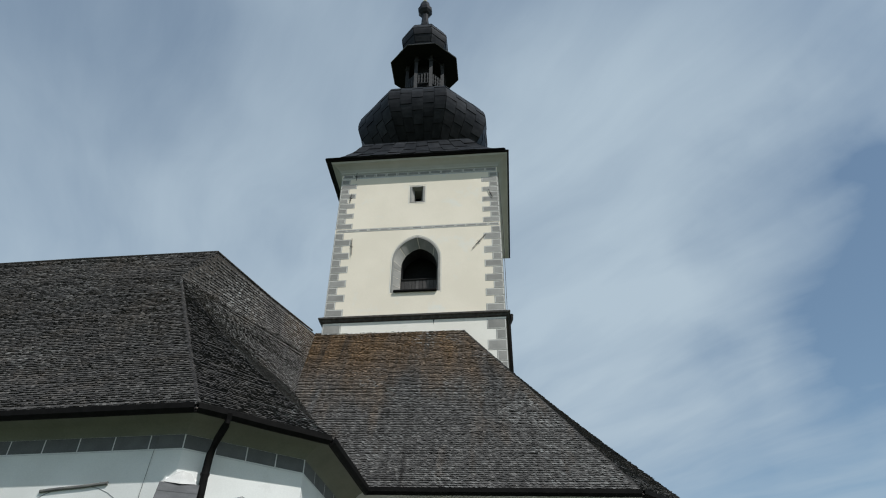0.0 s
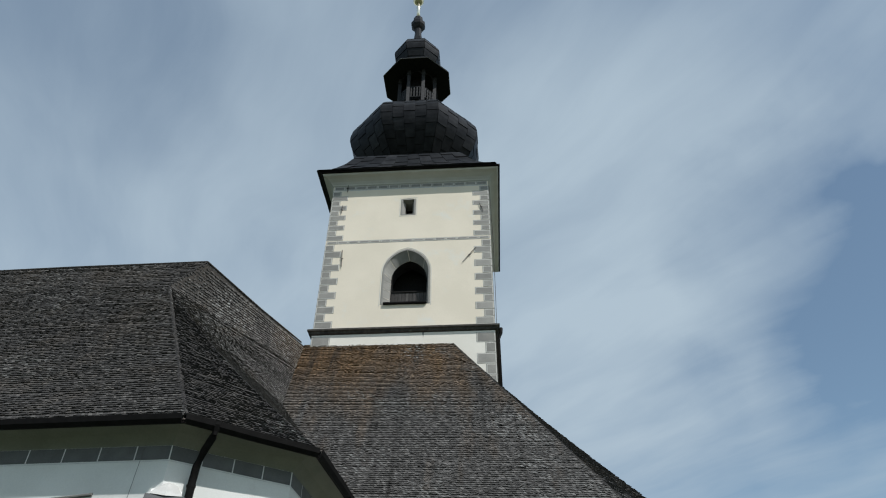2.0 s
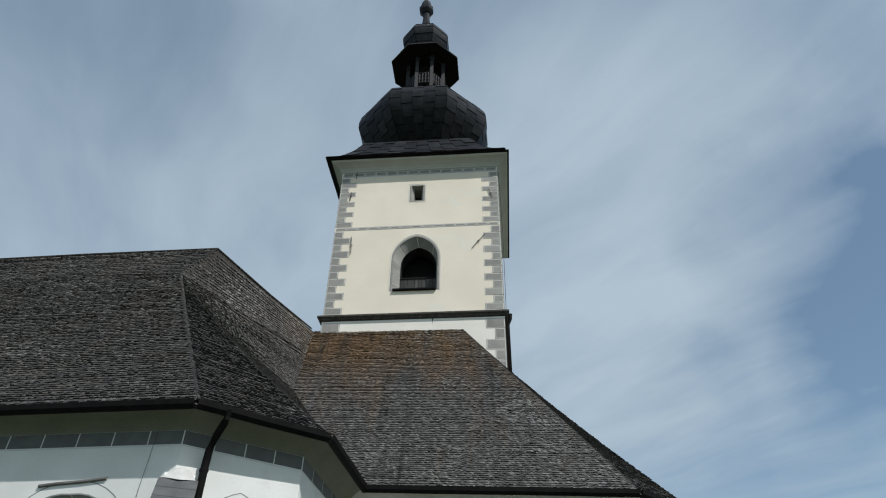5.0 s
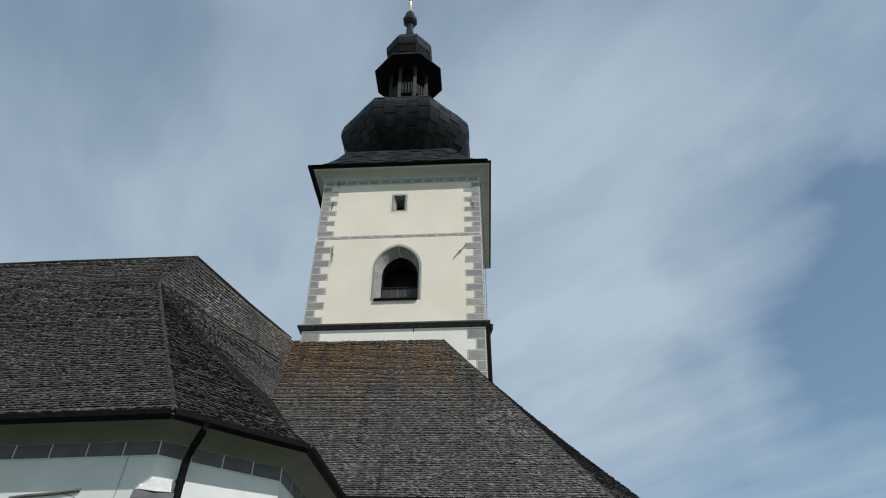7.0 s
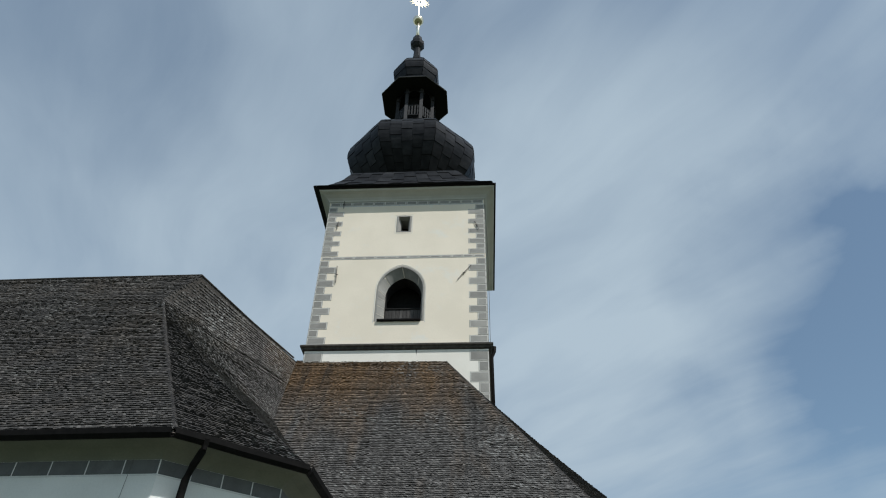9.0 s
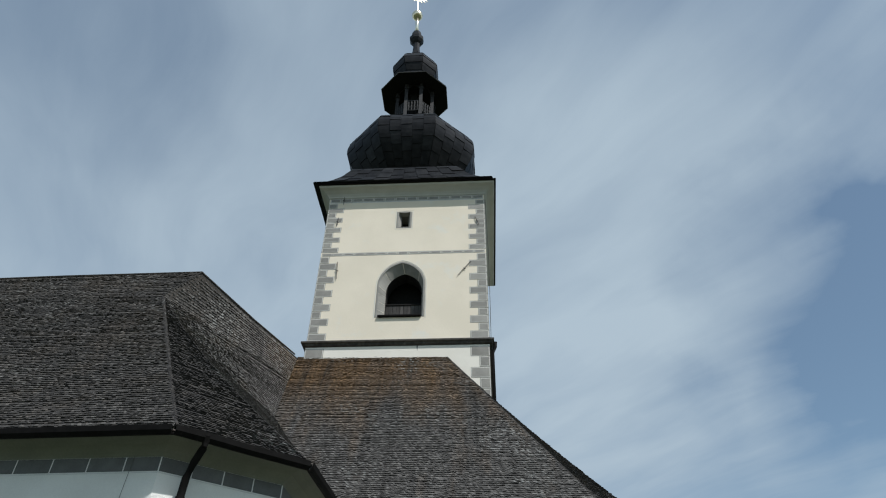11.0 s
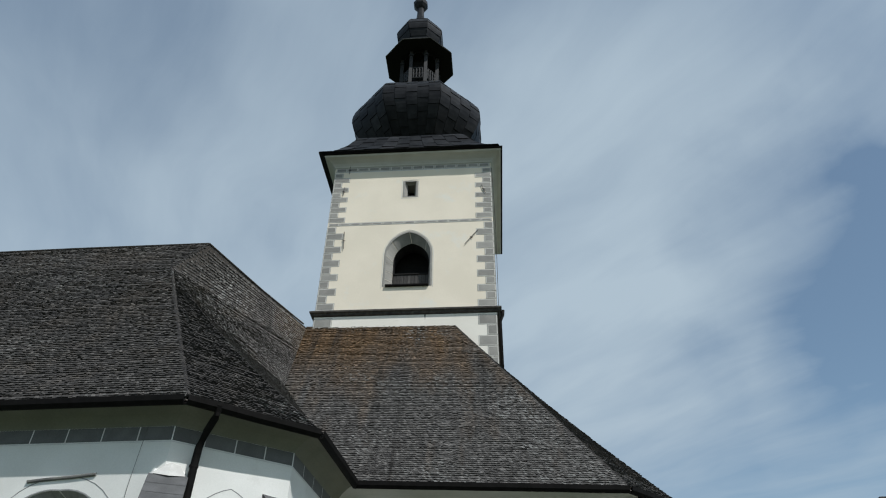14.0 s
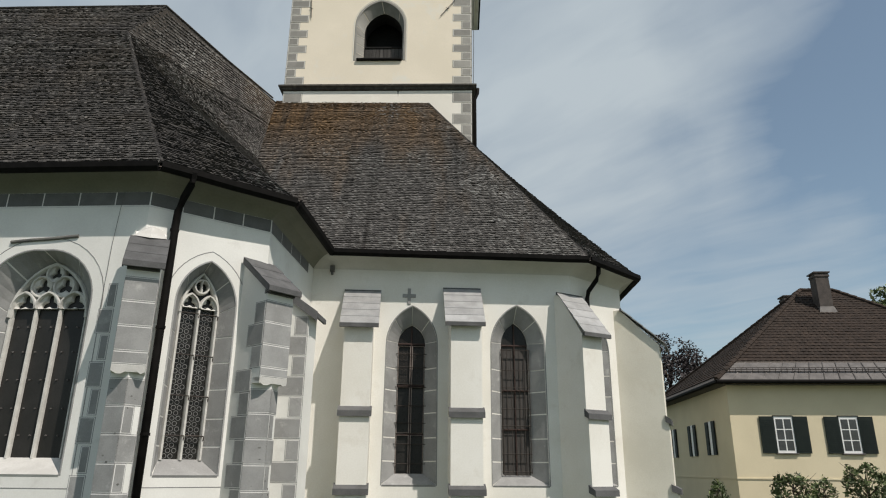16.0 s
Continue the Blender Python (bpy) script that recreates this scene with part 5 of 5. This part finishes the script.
turned([(46.9, .15), (48.3, .135), (48.4, .17), (48.5, .17), (48.6, .13), (49.1, .12)], 12).put("finial_rod", M_rod, tower, "pale gilded finial rod", smooth=True)
turned([(49.5 + .44 * math.sin(radians(a)), max(.44 * math.cos(radians(a)), .02)) for a in range(-90, 91, 12)]).put("finial_ball", M_gold, tower, "gilded ball", smooth=True)
turned([(49.9, .05), (54.0, .04)], 8).put("cross_shaft", M_rod, tower, "gilded shaft")
g = Geo()
cs = centre(51)
for k in range(32):
    a = 2 * math.pi * k / 32
    L = .88 if k % 2 == 0 else .66
    c = Vector((cs.x, cs.y - .02, HT(52.4)))
    dv = Vector((.97 * math.cos(a), .24 * math.cos(a), math.sin(a)))
    sv = Vector((-.97 * math.sin(a), -.24 * math.sin(a), math.cos(a))) * .06
    f = Vector((-.24, .97, 0)) * .03
    g.loft([[c + dv * .2 + sv - f, c + dv * .2 - sv - f, c + dv * .2 - sv + f, c + dv * .2 + sv + f], [c + dv * L + sv * .1 - f * .3, c + dv * L - sv * .1 - f * .3, c + dv * L - sv * .1 + f * .3, c + dv * L + sv * .1 + f * .3]])
g.put("sunburst", M_glint, tower, "gilded sunburst on the spire")
g = Geo()
cs = centre(53)
for u0, u1, z0, z1 in ((-.06, .06, 53.3, 55.0), (-.45, .45, 54.2, 54.33)):
    c = Vector((cs.x, cs.y, 0))
    g.hexa([Vector((c.x + ax.x * u, c.y + ax.y * u + d, HT(z))) for z in (z0, z1) for u, d in ((u0, -.05), (u1, -.05), (u1, .05), (u0, .05))])
g.put("cross", M_gold, tower, "gilded cross")

# ---- neighbouring house ----
house = thing("house", 19, 32, 0, "yellow rendered house with brown hipped tile roof and green shutters", "house")
HA, HN = Vector((.9936, -.113)), Vector((.113, .9936))
HW, HD, HZ = 13.6, 10.8, 5.15
h0 = Vector((12.97, 27.5))
wHf = Wall(tuple(h0), tuple(HA))
wHl = Wall(tuple(h0), tuple(HN), -1)
pr = wHf(HW, 0, 0)
wHr = Wall((pr.x, pr.y), tuple(HN))
g = Geo()
g.face(wHf(0, 0, 0), wHf(HW, 0, 0), wHf(HW, 0, HZ), wHf(0, 0, HZ))
g.face(wHl(0, 0, 0), wHl(HD, 0, 0), wHl(HD, 0, HZ), wHl(0, 0, HZ))
g.face(wHr(0, 0, 0), wHr(HD, 0, 0), wHr(HD, 0, HZ), wHr(0, 0, HZ))
g.face(wHl(HD, 0, 0), wHr(HD, 0, 0), wHr(HD, 0, HZ), wHl(HD, 0, HZ))
g.put("wall", M_house, house, "yellow rendered walls")
for w, L in ((wHf, HW), (wHl, HD)):
    g = Geo()
    w.box(g, -.02, L, 0, .03, 1.34, 1.40)
    g.put("plinth_band", M_house, house)
OV = .55


def hcor(u, v, z):
    p = h0 + HA * u + HN * v
    return Vector((p.x, p.y, z))


e = [hcor(-OV, -OV, HZ), hcor(HW + OV, -OV, HZ), hcor(HW + OV, HD + OV, HZ), hcor(-OV, HD + OV, HZ)]
r0, r1 = hcor(HW / 2 - .7, HD / 2, 10.42), hcor(HW / 2 + .9, HD / 2, 10.42)
g = Geo()
g.face(e[0], e[1], r1, r0); g.face(e[3], e[0], r0); g.face(e[1], e[2], r1); g.face(e[2], e[3], r0, r1)
g.face(*[p - Vector((0, 0, .12)) for p in e])
hroof = g.put("roof", M_timber, house, "brown hipped tile roof")


def tile_slope(a, b, c, d, seed, z_from):
    """Courses of plain tiles between foot edge a-b and head edge d-c."""
    rnd = random.Random(seed)
    verts, faces = [], []
    n = int((d - a).length / .31)
    for k in range(n):
        t0, t1 = k / n, min((k + 1.15) / n, 1)
        la, ra, lb, rb = a.lerp(d, t0), b.lerp(c, t0), a.lerp(d, t1), b.lerp(c, t1)
        if la.z < z_from:
            continue
        L = (ra - la).length
        nrm = (ra - la).cross(lb - la).normalized()
        if nrm.z < 0:
            nrm = -nrm
        m = max(1, int(L / .24))
        for i in range(m):
            x0, x1 = i / m, (i + .97) / m
            xm = (x0 + x1) / 2
            h = .05 + rnd.gauss(0, .005)
            j = len(verts)
            verts += [la.lerp(ra, x0) + nrm * (h - .015), la.lerp(ra, xm) + nrm * (h + .004), la.lerp(ra, x1) + nrm * (h - .015), lb.lerp(rb, x1) + nrm * .01, lb.lerp(rb, xm) + nrm * .022, lb.lerp(rb, x0) + nrm * .01, la.lerp(ra, x0), la.lerp(ra, x1)]
            faces += [(j, j + 1, j + 4, j + 5), (j + 1, j + 2, j + 3, j + 4), (j + 6, j + 7, j + 2, j + 1, j)]
    part("tile_field", verts, faces, M_tile, hroof, "brown concrete roof tiles in courses", kind="stuff")


tile_slope(e[0], e[1], r1, r0, 11, HZ + .85)
tile_slope(e[3], e[0], r0, r0, 12, HZ + .2)
# metal strip and snow guard along the eaves
nF = (e[1] - e[0]).cross(r0 - e[0]).normalized()
nF = nF if nF.z > 0 else -nF
for k in range(24):
    t0, t1 = k / 24, (k + 1) / 24
    f = .85 / (10.42 - HZ)
    q0, q1, q2, q3 = e[0].lerp(e[1], t0), e[0].lerp(e[1], t1), e[0].lerp(r0, f).lerp(e[1].lerp(r1, f), t1), e[0].lerp(r0, f).lerp(e[1].lerp(r1, f), t0)
    g = Geo()
    g.hexa([q0, q1, q2, q3, q0 + nF * .03, q1 + nF * .03, q2 + nF * .03, q3 + nF * .03])
    g.tube([q0 + nF * .05, q3 + nF * .05], .022, 4)
    g.put("eave_sheet", M_zinc, hroof)
sg = Geo()
f = .34 / (10.42 - HZ)
A, B = e[0].lerp(r0, f) + nF * .05, e[1].lerp(r1, f) + nF * .05
for k in range(60):
    p = A.lerp(B, (k + .2) / 60)
    sg.tube([p, p + Vector((0, 0, .20))], .014, 4)
for dz in (.06, .13, .2):
    sg.tube([A + Vector((0, 0, dz)), B + Vector((0, 0, dz))], .016, 5)
sg.put("snow_guard", M_iron, hroof, "iron snow guard above the gutter")
for a, b in ((e[0], e[1]), (e[3], e[0])):
    g = Geo()
    g.tube([a + Vector((0, -.02, -.02)), b + Vector((0, -.02, -.02))], .08, 8)
    g.put("gutter", M_gutter, house)
for a, b in ((e[0], r0), (e[1], r1), (r0, r1), (e[3], r0)):
    g = Geo()
    n = max(2, int((b - a).length / .38))
    for k in range(n):
        p, q = a.lerp(b, k / n), a.lerp(b, (k + 1.1) / n)
        g.tube([p + Vector((0, 0, .07)), q + Vector((0, 0, .04))], .11, 6)
    g.put("hip_tile", M_tile, hroof)


def chimney(u, v, z0, z1, s):
    g = Geo()
    c = hcor(u, v, 0)
    ring = lambda r, z: [Vector((c.x + (HA.x * p + HN.x * q) * r, c.y + (HA.y * p + HN.y * q) * r, z)) for p, q in ((-1, -1), (1, -1), (1, 1), (-1, 1))]
    g.loft([ring(s, z0), ring(s, z1 - .28), ring(s * 1.12, z1 - .24), ring(s * 1.12, z1 - .16), ring(s, z1 - .12), ring(s * 1.0, z1 - .08), ring(s * 1.25, z1 - .06), ring(s * 1.25, z1)])
    ch = g.put("chimney", M_chimney, house, "dark rendered chimney")
    g = Geo()
    g.loft([ring(s * 1.5, z0 + .0), ring(s * 1.06, z0 + .5)])
    g.put("flashing", M_zinc, ch)


chimney(6.5, 4.1, 8.75, 11.0, .31)
chimney(5.8, 6.2, 9.2, 10.35, .30)


def shutter_window(w, u, z0, z1, ww, sw, closed=False):
    g = Geo()
    w.box(g, u - ww / 2 - .04, u + ww / 2 + .04, .0, .03, z0 - .04, z1 + .05, .008)
    win = g.put("window", M_white, house, "white casement window with dark green shutters" if not closed else "window closed by dark shutters")
    if not closed:
        for a, b in ((u - ww / 2 + .05, u - .025), (u + .025, u + ww / 2 - .05)):
            for k in range(3):
                q0, q1 = z0 + .05 + (z1 - z0 - .1) * k / 3 + .02, z0 + .05 + (z1 - z0 - .1) * (k + 1) / 3 - .02
                g = Geo()
                w.box(g, a, b, .03, .036, q0, q1)
                g.put("pane", M_pane, win)
        g = Geo()
        w.box(g, u - ww / 2 - .08, u + ww / 2 + .08, .0, .10, z0 - .08, z0 - .03, .01)
        g.put("sill", M_zinc, win)
        g = Geo()
        w.box(g, u - ww / 2 - .05, u + ww / 2 + .05, .0, .06, z1 + .04, z1 + .08, .01)
        g.put("head", M_shutter, win)
    for s in (-1, 1):
        uc = u + s * (ww / 2 + sw / 2 + .02)
        g = Geo()
        w.box(g, uc - sw / 2, uc + sw / 2, .03, .07, z0 - .04, z1 + .04, .01)
        sh = g.put("shutter", M_shutter, win, "dark green louvred shutter")
        for k in range(16):
            z = z0 + .05 + (z1 - z0 - .1) * k / 16
            g = Geo()
            w.box(g, uc - sw / 2 + .06, uc + sw / 2 - .06, .07, .082, z, z + .05)
            g.put("slat", M_shutter, sh)


for u in (2.07, 4.62, 8.6, 11.4):
    shutter_window(wHf, u, 2.38, 3.74, .70, .58)
for u in (2.65, 5.5, 9.0):
    shutter_window(wHl, u, 2.35, 3.7, .42, .42, True)
g = Geo()
ribbon(g, wHl, circle(2.4, 1.0, .18, 12), .08, 0, .04, closed=True)
g.put("round_vent", M_tin_d, house, "small dark round vent")


# ---- trees and shrubs ----
def foliage(g, c, rx, rz, n, leaf, rnd, gaps=.35):
    """Leaf clumps scattered in an uneven crown."""
    for k in range(n):
        a, b = rnd.uniform(0, 2 * math.pi), math.asin(rnd.uniform(-.75, 1))
        r = rnd.uniform(.35, 1) ** .5
        p = Vector((math.cos(a) * math.cos(b) * rx, math.sin(a) * math.cos(b) * rx, math.sin(b) * rz)) * r
        if noise.noise(p * (1.6 / rx) + Vector((c[0], 0, 0))) < -gaps + .25 * r:
            continue
        p *= 1 + .3 * noise.noise(p * (2.2 / rx) + Vector((7, c[1], 0)))
        p += Vector(c)
        d1 = Vector((rnd.gauss(0, 1), rnd.gauss(0, 1), rnd.gauss(0, 1))).normalized()
        d2 = d1.cross(Vector((rnd.gauss(0, 1), rnd.gauss(0, 1), rnd.gauss(0, 1)))).normalized()
        s = leaf * rnd.uniform(.6, 1.4)
        g.face(p - d1 * s, p + d2 * s * .45, p + d1 * s, p - d2 * s * .45)


def tree(name, x, y, h, rx, rz, n, leaf, mat, label, seed, group=""):
    rnd = random.Random(seed)
    t = thing(name, x, y, 0, label, "tree" if h > 3.2 else "shrub", group)
    g = Geo()
    g.tube([(x, y, 0), (x + .1, y, h * .3), (x, y + .1, h * .6), (x + .1, y, h * .9)], max(h * .03, .03), 8, [1, .8, .5, .15])
    for k in range(14):
        a = rnd.uniform(0, 6.28)
        z = h * rnd.uniform(.3, .7)
        L = rx * rnd.uniform(.6, 1.05)
        g.tube([(x, y, z), (x + math.cos(a) * L * .5, y + math.sin(a) * L * .5, z + L * .35), (x + math.cos(a) * L, y + math.sin(a) * L, z + L * .8)], max(h * .011, .012), 5, [1, .6, .2])
    g.put("trunk", M_bark, t)
    g = Geo()
    foliage(g, (x, y, h - rz), rx, rz, n, leaf, rnd)
    g.put("crown", mat, t)
    return t


tree("tree", 17.0, 44.0, 10.4, 2.7, 3.8, 22000, .10, M_leaf_d, "dark copper-leaved tree behind the house", 3)
tree("tree", 42.0, 55.0, 17.6, 4.6, 6.0, 5200, .30, M_leaf, "green broadleaf tree behind the house roof", 4, "trees behind the house")
tree("tree", 46.5, 53.0, 17.0, 4.2, 6.0, 4200, .30, M_leaf, "green broadleaf tree behind the house roof", 9, "trees behind the house")
tree("shrub", 13.6, 24.6, 1.62, .78, .8, 2000, .075, M_leaf, "green garden shrub before the house", 5, "shrubs before the house")
tree("shrub", 16.3, 24.6, 2.0, .8, .9, 2000, .075, M_leaf, "green garden shrub before the house", 6, "shrubs before the house")
tree("shrub", 11.0, 25.0, 1.35, .35, .6, 700, .065, M_leaf, "slim green garden shrub before the house", 7, "shrubs before the house")
tree("shrub", 14.6, 24.4, 1.5, .4, .6, 700, .065, M_leaf, "thin green garden shrub before the house", 8, "shrubs before the house")
